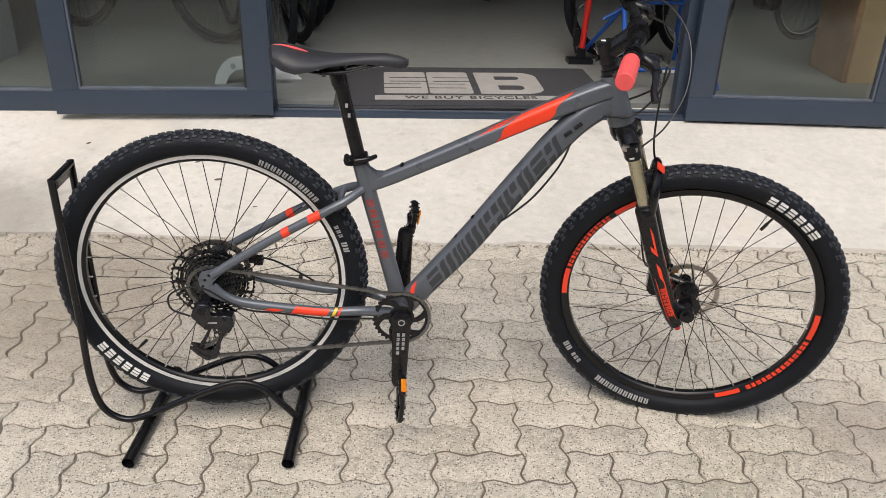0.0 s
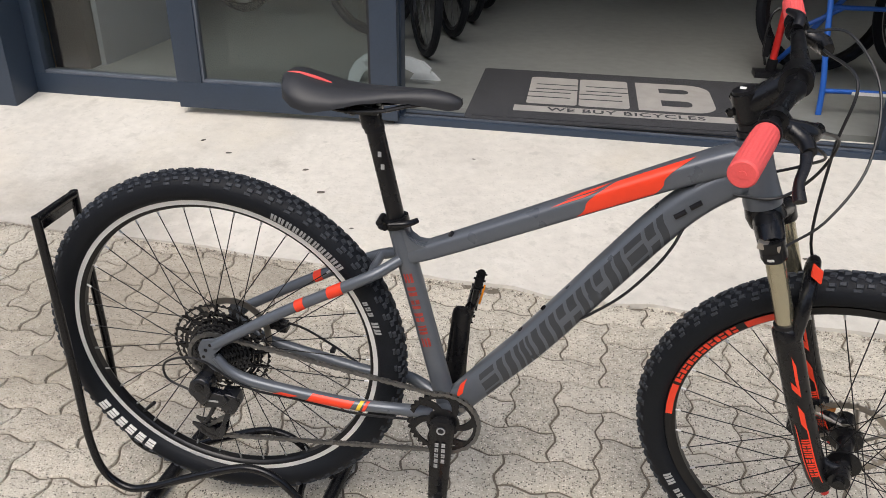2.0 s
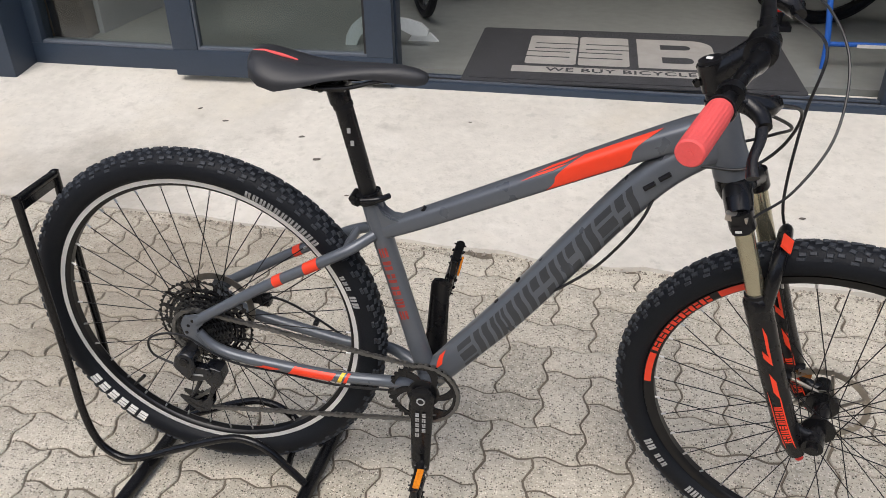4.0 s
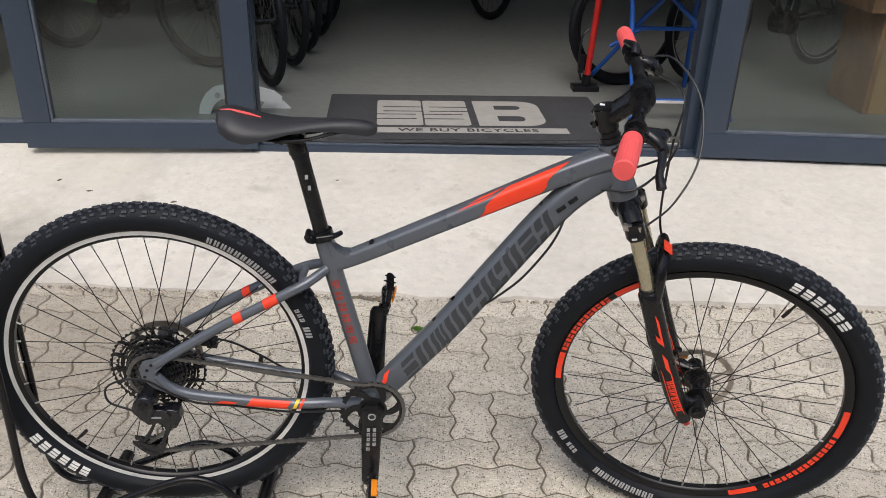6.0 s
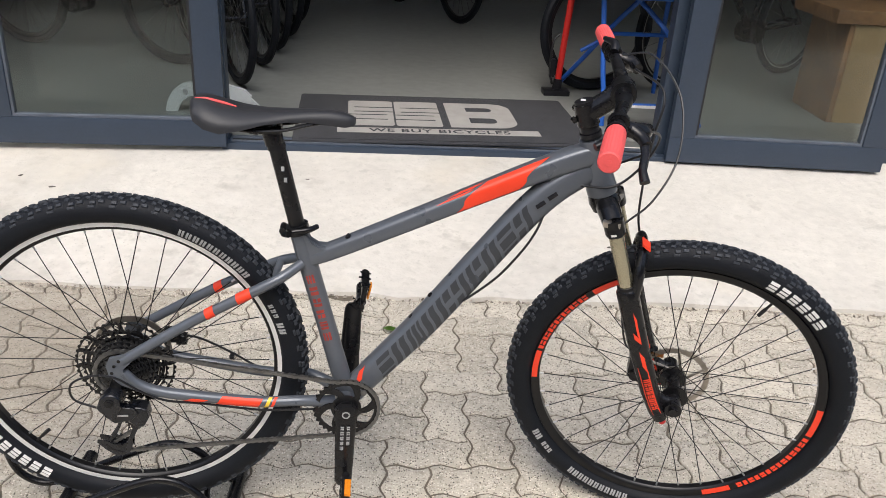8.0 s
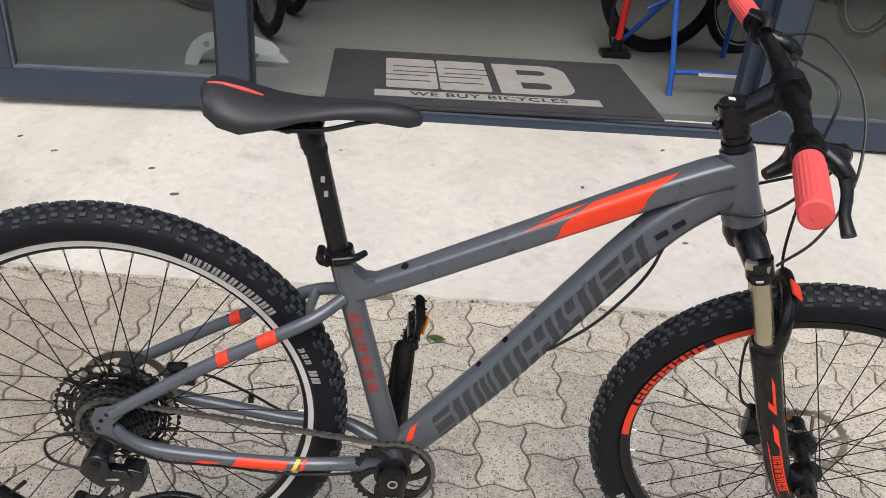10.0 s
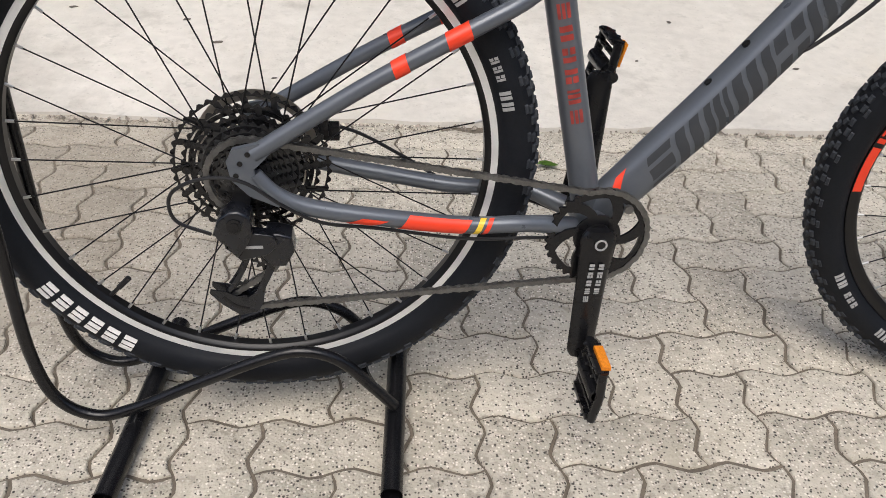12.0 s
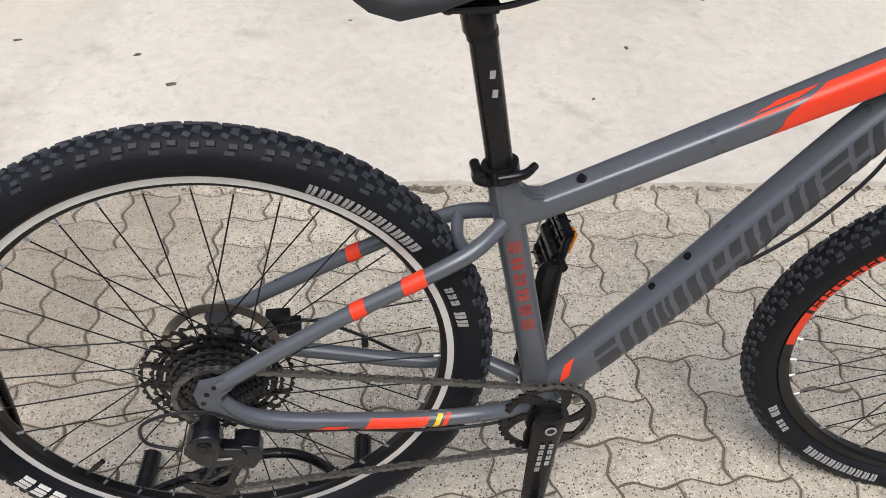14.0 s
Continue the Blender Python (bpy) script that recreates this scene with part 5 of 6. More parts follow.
hanger = [(0.010, 0.428), (-0.012, 0.424), (-0.020, 0.404), (-0.014, 0.392), (0.002, 0.396)]
mech = part("rear_derailleur", chamfered([(-0.033, 0.394), (-0.020, 0.404), (-0.008, 0.405), (0.005, 0.397), (0.007, 0.373), (-0.004, 0.352), (-0.012, 0.338), (-0.028, 0.352), (-0.031, 0.371), (-0.042, 0.371)], -0.100, -0.066), MECH, bike, "black rear derailleur hanging below the cassette")
part("hanger", plate(bmesh.new(), hanger, -0.072, -0.066), BLACK, mech)
part("mech_link", chamfered([(-0.030, 0.366), (-0.008, 0.372), (0.030, 0.366), (0.036, 0.352), (0.022, 0.338), (-0.012, 0.330), (-0.026, 0.346)], -0.092, -0.074, 0.002), MECH, mech)
part("mech_body", chamfered([(0.020, 0.366), (0.036, 0.366), (0.052, 0.361), (0.055, 0.340), (0.043, 0.318), (0.025, 0.317), (0.014, 0.332)], -0.088, -0.056, 0.004), MECH, mech)
part("mech_bolt", rod((-0.014, -0.100, 0.386), (-0.014, -0.1025, 0.386), 0.0095, 16), BLACK, mech)
part("mech_bolt", rod((-0.014, -0.1025, 0.386), (-0.014, -0.1035, 0.386), 0.0055, 12), STAND, mech)
part("mech_mark", box(bmesh.new(), (0.006, -0.0935, 0.351), (0.022, 0.0008, 0.004), m=None), GREYPRINT, mech)
for y in (-0.067, -0.049):
    shield = plate(bmesh.new(), [(-0.061, 0.264), (-0.060, 0.270), (-0.040, 0.2665), (-0.026, 0.258), (-0.010, 0.258), (0.000, 0.266), (0.014, 0.300), (0.022, 0.331), (0.034, 0.327), (0.026, 0.302), (0.010, 0.268), (0.008, 0.250), (0.000, 0.234), (-0.024, 0.228), (-0.046, 0.246)], y - 0.0012, y + 0.0012)
    cage = part("derailleur_cage", shield, MECH, mech, smooth=False)
    part("cage_strut", sweep(bmesh.new(), [(-0.003, y, 0.334), (-0.012, y, 0.308), (-0.024, y, 0.284), (-0.036, y, 0.267)], [0.004, 0.0035, 0.0035, 0.003], 8, 0.5, smooth=3), MECH, cage)
    part("cage_slot", sweep(bmesh.new(), [(-0.044, y - 0.0013, 0.258), (-0.030, y - 0.0013, 0.244), (-0.012, y - 0.0013, 0.238)], 0.0026, 8, 0.2, smooth=3), STAND, cage)
    part("pulley_bolt", rod((-0.016, y - 0.003, 0.256), (-0.016, y, 0.256), 0.0045, 12), COG, cage)
PUL = ((0.016, 0.312, 0.019, 12), (-0.016, 0.256, 0.0235, 14))
for x, z, r, n in PUL:
    g = cogwheel(r, n, -0.0595, 0.003, [0.004, 0.008, 0.012, r - 0.007], 5, 4)
    bmesh.ops.translate(g, verts=g.verts, vec=(x, 0, z))
    part("jockey_wheel", g, MECH, mech, smooth=False)
CH_Y0, CH_Y1 = -0.052, RING_Y
rc = 0.052


def ring_arc(c, r, a0, a1, n, y):
    return [Vector((c.x + r * math.cos(radians(a0 + (a1 - a0) * k / n)), y, c.z + r * math.sin(radians(a0 + (a1 - a0) * k / n)))) for k in range(n + 1)]


low_p, up_p = Vector((-0.016, 0, 0.256)), Vector((0.016, 0, 0.312))
path = ring_arc(low_p, 0.0225, 190, 295, 6, -0.058) + ring_arc(BB, 0.0690, -98, 105, 22, CH_Y1) + ring_arc(AXLE_R, rc, 85, 250, 16, CH_Y0) + ring_arc(up_p, 0.018, 130, -30, 6, -0.058) + [Vector((0.004, -0.058, 0.282))]
path.append(path[0])
dense, step = [path[0]], 0.0127
carry = 0.0
for a, b in zip(path, path[1:]):
    L = (b - a).length
    d = step - carry
    while d <= L:
        dense.append(a.lerp(b, d / L))
        d += step
    carry = (L - (d - step))
ch = bmesh.new()
for i, (a, b) in enumerate(zip(dense, dense[1:])):
    if (b - a).length < 0.008:
        continue
    t = (b - a).normalized()
    n = Vector((-t.z, 0, t.x)).normalized()
    w = 0.0034 if i % 2 else 0.0022
    for s in (-1, 1):
        yv = Vector((0, s * w, 0))
        vs = []
        for dy in (-0.0005, 0.0005):
            for p, h in ((a - t * 0.0036, 0.0028), (a.lerp(b, 0.12), 0.0042), (a.lerp(b, 0.5), 0.0029), (a.lerp(b, 0.88), 0.0042), (b + t * 0.0036, 0.0028)):
                vs += [ch.verts.new(p + n * h + yv + Vector((0, dy, 0))), ch.verts.new(p - n * h + yv + Vector((0, dy, 0)))]
        for k in range(4):
            ch.faces.new((vs[2 * k], vs[2 * k + 1], vs[2 * k + 3], vs[2 * k + 2]))
            ch.faces.new((vs[10 + 2 * k], vs[12 + 2 * k], vs[13 + 2 * k], vs[11 + 2 * k]))
            ch.faces.new((vs[2 * k], vs[2 * k + 2], vs[12 + 2 * k], vs[10 + 2 * k]))
            ch.faces.new((vs[2 * k + 1], vs[11 + 2 * k], vs[13 + 2 * k], vs[2 * k + 3]))
    rod(a + Vector((0, -0.0042, 0)), a + Vector((0, 0.0042, 0)), 0.0033, 6, bm=ch)
o = part("chain", ch, CHAIN, bike, "grey steel bicycle chain", smooth=False)
o["kind"] = "stuff"
# rear disc brake on the far side
rb = bmesh.new()
box(rb, (0.080, 0.058, 0.450), (0.036, 0.028, 0.028), bevel=0.008)
box(rb, (0.100, 0.058, 0.440), (0.024, 0.022, 0.022), bevel=0.006)
part("rear_brake_caliper", rb, BLACK, bike, "black rear disc brake caliper")
cable("rear_brake_hose", [(0.098, 0.062, 0.448), (0.14, 0.074, 0.428), (0.20, 0.076, 0.392), (0.27, 0.070, 0.352), (0.36, 0.060, 0.336), (0.43, 0.034, 0.322)], 0.0026, label="black brake hose along the far chain stay")
for x, y, z in ((0.20, 0.070, 0.386), (0.32, 0.060, 0.342)):
    part("cable_clip", box(bmesh.new(), (x, y, z), (0.010, 0.014, 0.008), bevel=0.002), PLASTIC, bike)
ro = lathe(bmesh.new(), [(0.066, 0.039), (0.080, 0.039), (0.080, 0.041), (0.066, 0.041)], 40)
bmesh.ops.translate(ro, verts=ro.verts, vec=AXLE_R)
part("brake_rotor", ro, ROTOR, rear_wheel, "drilled steel disc brake rotor")

# ---------------------------------------------------------------- the floor stand under the rear wheel
stand = thing("bike_stand", (0.0, 0, 0.0), "black tubular steel bicycle floor stand", "bike stand")
R = 0.0085
for s in (-1, 1):
    y = -0.058 if s < 0 else 0.062
    hoop = [(-0.312, y, 0.700), (-0.312, y, 0.52), (-0.312, y, 0.33), (-0.314, y, 0.17), (-0.296, y, 0.082), (-0.248, y, 0.046), (-0.19, y, 0.058), (-0.10, y, 0.100), (0.0, y, 0.143), (0.055, y, 0.154), (0.105, y, 0.135), (0.150, y, 0.085), (0.183, y, 0.045)]
    part("side_hoop", sweep(bmesh.new(), hoop, R, 12, smooth=6), STAND, stand)
part("top_crosspiece", rod((-0.312, -0.058, 0.694), (-0.312, 0.062, 0.694), R, 12), STAND, stand)
part("top_crosspiece", box(bmesh.new(), (-0.312, 0.002, 0.684), (0.005, 0.11, 0.03), bevel=0.002), STAND, stand)
for x0, x1, y0, y1 in ((-0.212, -0.172, -0.185, 0.172), (0.174, 0.200, -0.198, 0.172)):
    ft = sweep(bmesh.new(), [(x0, y0, ground_z(y0) + 0.020), (x1, y1, ground_z(y1) + 0.024)], 0.0155, 18, caps=False)
    sweep(ft, [(x0, y0, ground_z(y0) + 0.020), (x1, y1, ground_z(y1) + 0.024)], 0.0132, 18, caps=False)
    part("foot_tube", ft, STAND, stand)
part("wheel_rest", sweep(bmesh.new(), [(0.150, -0.058, 0.085), (0.138, 0.0, 0.075), (0.150, 0.062, 0.085)], 0.007, 10, smooth=5), STAND, stand)

# ---------------------------------------------------------------- inside the shop, seen through the door and the glass
doormat = thing("doormat", (0.855, 2.445, FLOOR_Z), "black entrance mat with pale grey shop print", "doormat", turn=0.8)


def flat_part(name, outlines, z0, z1, material, parent, label=""):
    b = bmesh.new()
    for o in outlines:
        slab(b, o, z0, z1)
    return part(name, b, material, parent, label, world_space=False)


def rounded(x0, x1, y0, y1, r, n=5, corners=(1, 1, 1, 1)):
    out = []
    for (cx, cy, a), on in zip(((x1 - r, y1 - r, 0), (x0 + r, y1 - r, 90), (x0 + r, y0 + r, 180), (x1 - r, y0 + r, 270)), corners):
        if on:
            out += [(cx + r * math.cos(radians(a + 90 * k / n)), cy + r * math.sin(radians(a + 90 * k / n))) for k in range(n + 1)]
        else:
            out.append((cx + (r if a in (0, 270) else -r), cy + (r if a in (0, 90) else -r)))
    return out


flat_part("mat_border", [rounded(-0.70, 0.70, -0.40, 0.40, 0.02)], 0.0, 0.006, MAT_PILE, doormat, "dark rubber mat edge")
flat_part("carpet_top", [rounded(-0.67, 0.67, -0.37, 0.37, 0.01)], 0.006, 0.010, MAT_PILE, doormat)
flat_part("print_bar", [[(-0.50, -0.275), (0.465, -0.275), (0.465, -0.195), (-0.50, -0.195)]], 0.0102, 0.0108, MAT_LIGHT, doormat, "pale grey bar with dark words")
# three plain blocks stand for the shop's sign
for x0 in (-0.452, -0.218):
    flat_part("print_block", [rounded(x0, x0 + 0.225, -0.160, 0.270, 0.02)], 0.0102, 0.0108, MAT_LIGHT, doormat)
    for y, a, b in ((0.118, 0.03, 0.235), (-0.012, -0.01, 0.195)):
        flat_part("print_gap", [rounded(x0 + a, x0 + b, y + 0.026, y + 0.038, 0.005)], 0.0110, 0.0114, MAT_PILE, doormat)
        flat_part("print_gap", [rounded(x0 + a, x0 + b, y - 0.050, y - 0.038, 0.005)], 0.0110, 0.0114, MAT_PILE, doormat)
flat_part("print_block", [rounded(0.045, 0.385, -0.160, 0.270, 0.10, corners=(1, 0, 0, 1))], 0.0102, 0.0108, MAT_LIGHT, doormat)
for y0, y1 in ((-0.085, 0.0), (0.115, 0.185)):
    flat_part("print_gap", [rounded(0.150, 0.285, y0, y1, 0.032, corners=(1, 0, 0, 1))], 0.0110, 0.0114, MAT_PILE, doormat)
words = bpy.data.curves.new("words", "FONT")
words.body, words.size, words.align_x, words.align_y, words.extrude, words.space_character, words.offset = "WE BUY BICYCLES", 0.066, "CENTER", "CENTER", 0.0003, 1.12, 0.0012
word_ob = bpy.data.objects.new("words", words)
scene.collection.objects.link(word_ob)
bpy.context.view_layer.update()
word_me = bpy.data.meshes.new_from_object(word_ob.evaluated_get(bpy.context.evaluated_depsgraph_get()))
bpy.data.objects.remove(word_ob)
word_me.materials.clear()
word_me.materials.append(MAT_PILE)
w = tagged(new("print_line", word_me), "dark words printed on the pale bar", kind="stuff")
w.parent = doormat
w.matrix_basis = pose(-0.015, -0.235, 0.0115) @ Matrix.Diagonal((1.12, 1, 1, 1))


def shop_bike(paint, label):
    """A parked bike, front wheel at the origin, standing along y; built once for each paint."""
    t = thing("parked_bicycle", (0, 0, 0), label, "bicycle", "bicycles parked in the shop")
    turn = Matrix.Rotation(radians(90), 4, "Z")

    def p(name, bm, material, parent=t, lab=""):
        bmesh.ops.transform(bm, matrix=turn, verts=bm.verts)
        return part(name, bm, material, parent, lab, world_space=False)

    for x in (0.0, 1.08):
        c = Matrix.Translation((x, 0, 0.35))
        tb = lathe(bmesh.new(), [(0.325 + 0.022 * math.cos(radians(40 * k)), 0.022 * math.sin(radians(40 * k))) for k in range(9)], 48, m=c)
        wheel = p("wheel", tb, RUBBER, lab="black tyre")
        rb = lathe(bmesh.new(), [(0.288, -0.009), (0.306, -0.011), (0.306, 0.011), (0.288, 0.009)], 48, m=c)
        o = p("rim", rb, RIM, wheel)
        o.matrix_basis = Matrix.Identity(4)
        rs = lathe(bmesh.new(), [(0.300, -0.0118), (0.306, -0.0122), (0.306, -0.011), (0.300, -0.011)], 48, m=c)
        p("rim_stripe", rs, GREYPRINT, wheel)
        sb = bmesh.new()
        for i in range(20):
            a = 2 * math.pi * i / 20
            rod(c @ Vector((0.02 * math.cos(a + 0.6), 0.02 * (-1) ** i, 0.02 * math.sin(a + 0.6))), c @ Vector((0.29 * math.cos(a), 0, 0.29 * math.sin(a))), 0.0016, 5, bm=sb)
        p("spokes", sb, CHAIN, wheel)
        p("hub", rod((x, -0.05, 0.35), (x, 0.05, 0.35), 0.018, 12), BLACK, wheel)
    for name, pts, r in (("down_tube", [(0.28, 0, 0.72), (0.66, 0, 0.31)], 0.024), ("top_tube", [(0.26, 0, 0.80), (0.74, 0, 0.74)], 0.018), ("seat_tube", [(0.66, 0, 0.31), (0.76, 0, 0.82)], 0.017), ("head_tube", [(0.28, 0, 0.70), (0.24, 0, 0.84)], 0.022)):
        p(name, sweep(bmesh.new(), pts, r, 12), paint)
    for s in (-1, 1):
        p("fork_leg", sweep(bmesh.new(), [(0.0, s * 0.055, 0.35), (0.08, s * 0.055, 0.60), (0.20, s * 0.04, 0.72)], 0.016, 10), BLACK)
        p("chain_stay", sweep(bmesh.new(), [(1.08, s * 0.06, 0.35), (0.66, s * 0.03, 0.31)], 0.011, 8), paint)
        p("seat_stay", sweep(bmesh.new(), [(1.08, s * 0.06, 0.35), (0.74, s * 0.03, 0.74)], 0.009, 8), paint)
    p("handlebar", sweep(bmesh.new(), [(0.22, -0.33, 1.0), (0.19, -0.08, 0.98), (0.19, 0.08, 0.98), (0.22, 0.33, 1.0)], 0.013, 10), BLACK)
    p("stem", sweep(bmesh.new(), [(0.24, 0, 0.84), (0.225, 0, 0.96), (0.19, 0, 0.98)], 0.016, 10), BLACK)
    p("saddle", sweep(bmesh.new(), [(0.62, 0, 0.95), (0.74, 0, 0.955), (0.86, 0, 0.96)], [0.02, 0.04, 0.065], 12, 1.0), SADDLE)
    p("seat_post", rod((0.755, 0, 0.80), (0.775, 0, 0.95), 0.014, 10), BLACK)
    p("crank", rod((0.66, -0.06, 0.31), (0.66, 0.06, 0.31), 0.075, 20), BLACK)
    return t


dark_bike = shop_bike(BLACK, "black mountain bike parked on the shop floor")
green_bike = shop_bike(GREEN, "green and white bicycle parked on the shop floor")
dark_bike.matrix_basis = pose(-0.21, 3.02, FLOOR_Z, 0, 0, 24)
for x, y, a in ((-0.15, 3.50, 25), (-0.11, 3.93, 24), (-0.08, 4.38, 26), (-0.06, 4.90, 25)):
    copy_thing(dark_bike, pose(x, y, FLOOR_Z, 0, 0, a))
green_bike.matrix_basis = pose(-0.62, 3.42, FLOOR_Z, 0, 0, 66)
copy_thing(dark_bike, pose(2.32, 3.25, FLOOR_Z, 0, 0, -62))
copy_thing(dark_bike, pose(1.22, 5.15, FLOOR_Z, 0, 0, 25))

# white plate with a curved foot, by the door
pl = thing("white_base_plate", (-0.27, 2.47, FLOOR_Z), "white curved base plate lying on edge by the door", "base plate")
pts = [(-0.205, 0.0), (-0.195, 0.05), (-0.165, 0.10), (-0.12, 0.135), (-0.07, 0.145), (0.10, 0.135), (0.17, 0.115), (0.205, 0.085), (0.20, 0.06), (0.12, 0.062), (0.07, 0.085), (-0.02, 0.085), (-0.09, 0.075), (-0.13, 0.045), (-0.15, 0.0)]
part("plate", plate(bmesh.new(), pts, -0.012, 0.012), WHITEPLY, pl, smooth=False, world_space=False)
part("bolt_hole", rod((-0.105, -0.0135, 0.095), (-0.105, 0.0, 0.095), 0.014, 14), GREYPRINT, pl, world_space=False)
part("rear_plate", plate(bmesh.new(), [(0.08, 0.0), (0.10, 0.03), (0.19, 0.04), (0.23, 0.0)], 0.10, 0.12), WHITEPLY, pl, smooth=False, world_space=False)

# red floor pump
pump = thing("floor_pump", (1.572, 3.02, FLOOR_Z), "red upright bicycle floor pump with a black base", "pump")
part("barrel", rod((0.0, 0, 0.03), (0.03, 0, 0.58), 0.018, 16), PUMPRED, pump, world_space=False)
part("base", box(bmesh.new(), (-0.005, 0, 0.015), (0.15, 0.10, 0.03), bevel=0.008), PLASTIC, pump, world_space=False)
part("base_collar", rod((0, 0, 0.03), (0.004, 0, 0.09), 0.026, 16), PLASTIC, pump, world_space=False)
part("handle", rod((0.035, -0.11, 0.66), (0.035, 0.11, 0.66), 0.015, 12), PLASTIC, pump, world_space=False)
part("plunger", rod((0.03, 0, 0.58), (0.035, 0, 0.66), 0.006, 8), SILVER, pump, world_space=False)
part("hose", sweep(bmesh.new(), [(-0.03, 0, 0.06), (-0.055, -0.02, 0.15), (-0.05, -0.02, 0.30), (-0.015, -0.01, 0.34)], 0.007, 8, smooth=6), HOSE, pump, world_space=False)
part("hose_head", box(bmesh.new(), (-0.042, -0.02, 0.155), (0.03, 0.03, 0.10), bevel=0.006), PLASTIC, pump, world_space=False)

# blue work stand with a wheel lying in it
ws = thing("work_stand", (1.68, 2.42, FLOOR_Z), "blue tubular steel work stand holding a wheel", "work stand")
RB = 0.013
for leg in ([(0, 0, 0), (0.0, 0.03, 0.13), (-0.015, 0.07, 0.30), (-0.03, 0.16, 0.62)], [(-0.10, 0.72, 0), (0.02, 0.50, 0.26), (0.10, 0.36, 0.44), (0.22, 0.26, 0.62)], [(0.52, 0.02, 0.0), (0.46, 0.08, 0.20), (0.36, 0.22, 0.42), (0.16, 0.34, 0.62)], [(0.50, 0.70, 0), (0.44, 0.55, 0.30), (0.40, 0.42, 0.62)]):
    part("leg", sweep(bmesh.new(), leg, RB, 12, smooth=4), BLUE, ws, world_space=False)
for a, b in (((0.0, 0.03, 0.10), (0.47, 0.05, 0.10)), ((0.05, 0.34, 0.40), (0.40, 0.34, 0.40)), ((-0.06, 0.36, 0.30), (0.10, 0.34, 0.40)), ((-0.10, 0.14, 0.61), (0.42, 0.16, 0.61)), ((-0.10, 0.50, 0.61), (0.42, 0.50, 0.61)), ((-0.10, 0.14, 0.61), (-0.10, 0.50, 0.61)), ((0.42, 0.16, 0.61), (0.42, 0.50, 0.61))):
    part("brace", rod(a, b, RB * 0.85, 10), BLUE, ws, world_space=False)
part("maker_strip", box(bmesh.new(), (0.22, 0.012, 0.10), (0.20, 0.003, 0.014)), WHITE, ws, "white maker's strip", world_space=False)
part("tray", box(bmesh.new(), (0.17, 0.32, 0.635), (0.56, 0.46, 0.02), bevel=0.004), PLASTIC, ws, world_space=False)
lw = thing("spare_wheel", (1.86, 2.62, FLOOR_Z + 0.67), "black spare wheel lying on the work stand", "wheel")
tb = lathe(bmesh.new(), [(0.325 + 0.02 * math.cos(radians(40 * k)), 0.02 * math.sin(radians(40 * k))) for k in range(9)], 48, m=Matrix.Rotation(radians(90), 4, "X"))
part("tyre", tb, RUBBER, lw, world_space=False)
part("rim", lathe(bmesh.new(), [(0.285, -0.012), (0.306, -0.012), (0.306, 0.012), (0.285, 0.012)], 48, m=Matrix.Rotation(radians(90), 4, "X")), RIM, lw, world_space=False)

# tools on the work stand's tray and a wheel leaning behind it
tb = thing("tool_box", (1.93, 2.76, FLOOR_Z + 0.645), "small open red tool box on the work stand", "tool box")
part("box", box(bmesh.new(), (0, 0, 0.045), (0.20, 0.13, 0.09), bevel=0.006), PUMPRED, tb, world_space=False)
part("tool_handle", rod((-0.06, -0.03, 0.098), (0.05, 0.02, 0.100), 0.010, 10), YELLOW, tb, "yellow tool handle", world_space=False)
part("tool_handle", rod((-0.03, -0.085, 0.010), (0.08, -0.08, 0.010), 0.010, 10), PUMPRED, tb, "red tool handle", world_space=False)
lean = thing("spare_wheel", (1.80, 3.15, FLOOR_Z), "black knobbly spare wheel standing behind the work stand", "wheel", turn=12)
part("tyre", lathe(bmesh.new(), [(0.325 + 0.026 * math.cos(radians(40 * k)), 0.026 * math.sin(radians(40 * k))) for k in range(9)], 48, m=Matrix.Translation((0, 0, 0.351))), RUBBER, lean, world_space=False)
part("rim", lathe(bmesh.new(), [(0.285, -0.012), (0.306, -0.012), (0.306, 0.012), (0.285, 0.012)], 48, m=Matrix.Translation((0, 0, 0.351))), RIM, lean, world_space=False)

# wooden display block behind the other pane
wb = thing("wooden_display_block", (3.035, 2.84, FLOOR_Z), "stained and pale timber display block with a plank on top", "display block", turn=-2)
part("stained_board", box(bmesh.new(), (-0.03, -0.02, 0.26), (0.03, 0.42, 0.52), bevel=0.003), WOOD, wb, world_space=False)
part("plywood_face", box(bmesh.new(), (0.11, -0.22, 0.26), (0.25, 0.025, 0.52), bevel=0.003), PINE, wb, world_space=False)
part("plywood_face", box(bmesh.new(), (0.24, 0.0, 0.26), (0.02, 0.42, 0.52), bevel=0.003), PINE, wb, world_space=False)
part("top_plank", box(bmesh.new(), (0.14, 0.0, 0.56), (0.55, 0.50, 0.07), bevel=0.006), WOOD, wb, world_space=False)

gb = thing("display_board", (-1.745, 2.78, FLOOR_Z), "grey display board standing behind the window", "board", turn=86)
part("panel", box(bmesh.new(), (0, 0, 0.45), (0.62, 0.03, 0.9), bevel=0.004), GREYBOARD, gb, world_space=False)
pb = thing("timber_post", (-1.88, 2.43, FLOOR_Z), "dark stained timber post inside the window", "post")
part("post", box(bmesh.new(), (0, 0, 0.9), (0.19, 0.10, 1.8), bevel=0.006), DARKWOOD, pb, world_space=False)
part("pale_strip", box(bmesh.new(), (-0.11, -0.01, 0.9), (0.03, 0.06, 1.8), bevel=0.003), PINE, pb, world_space=False)

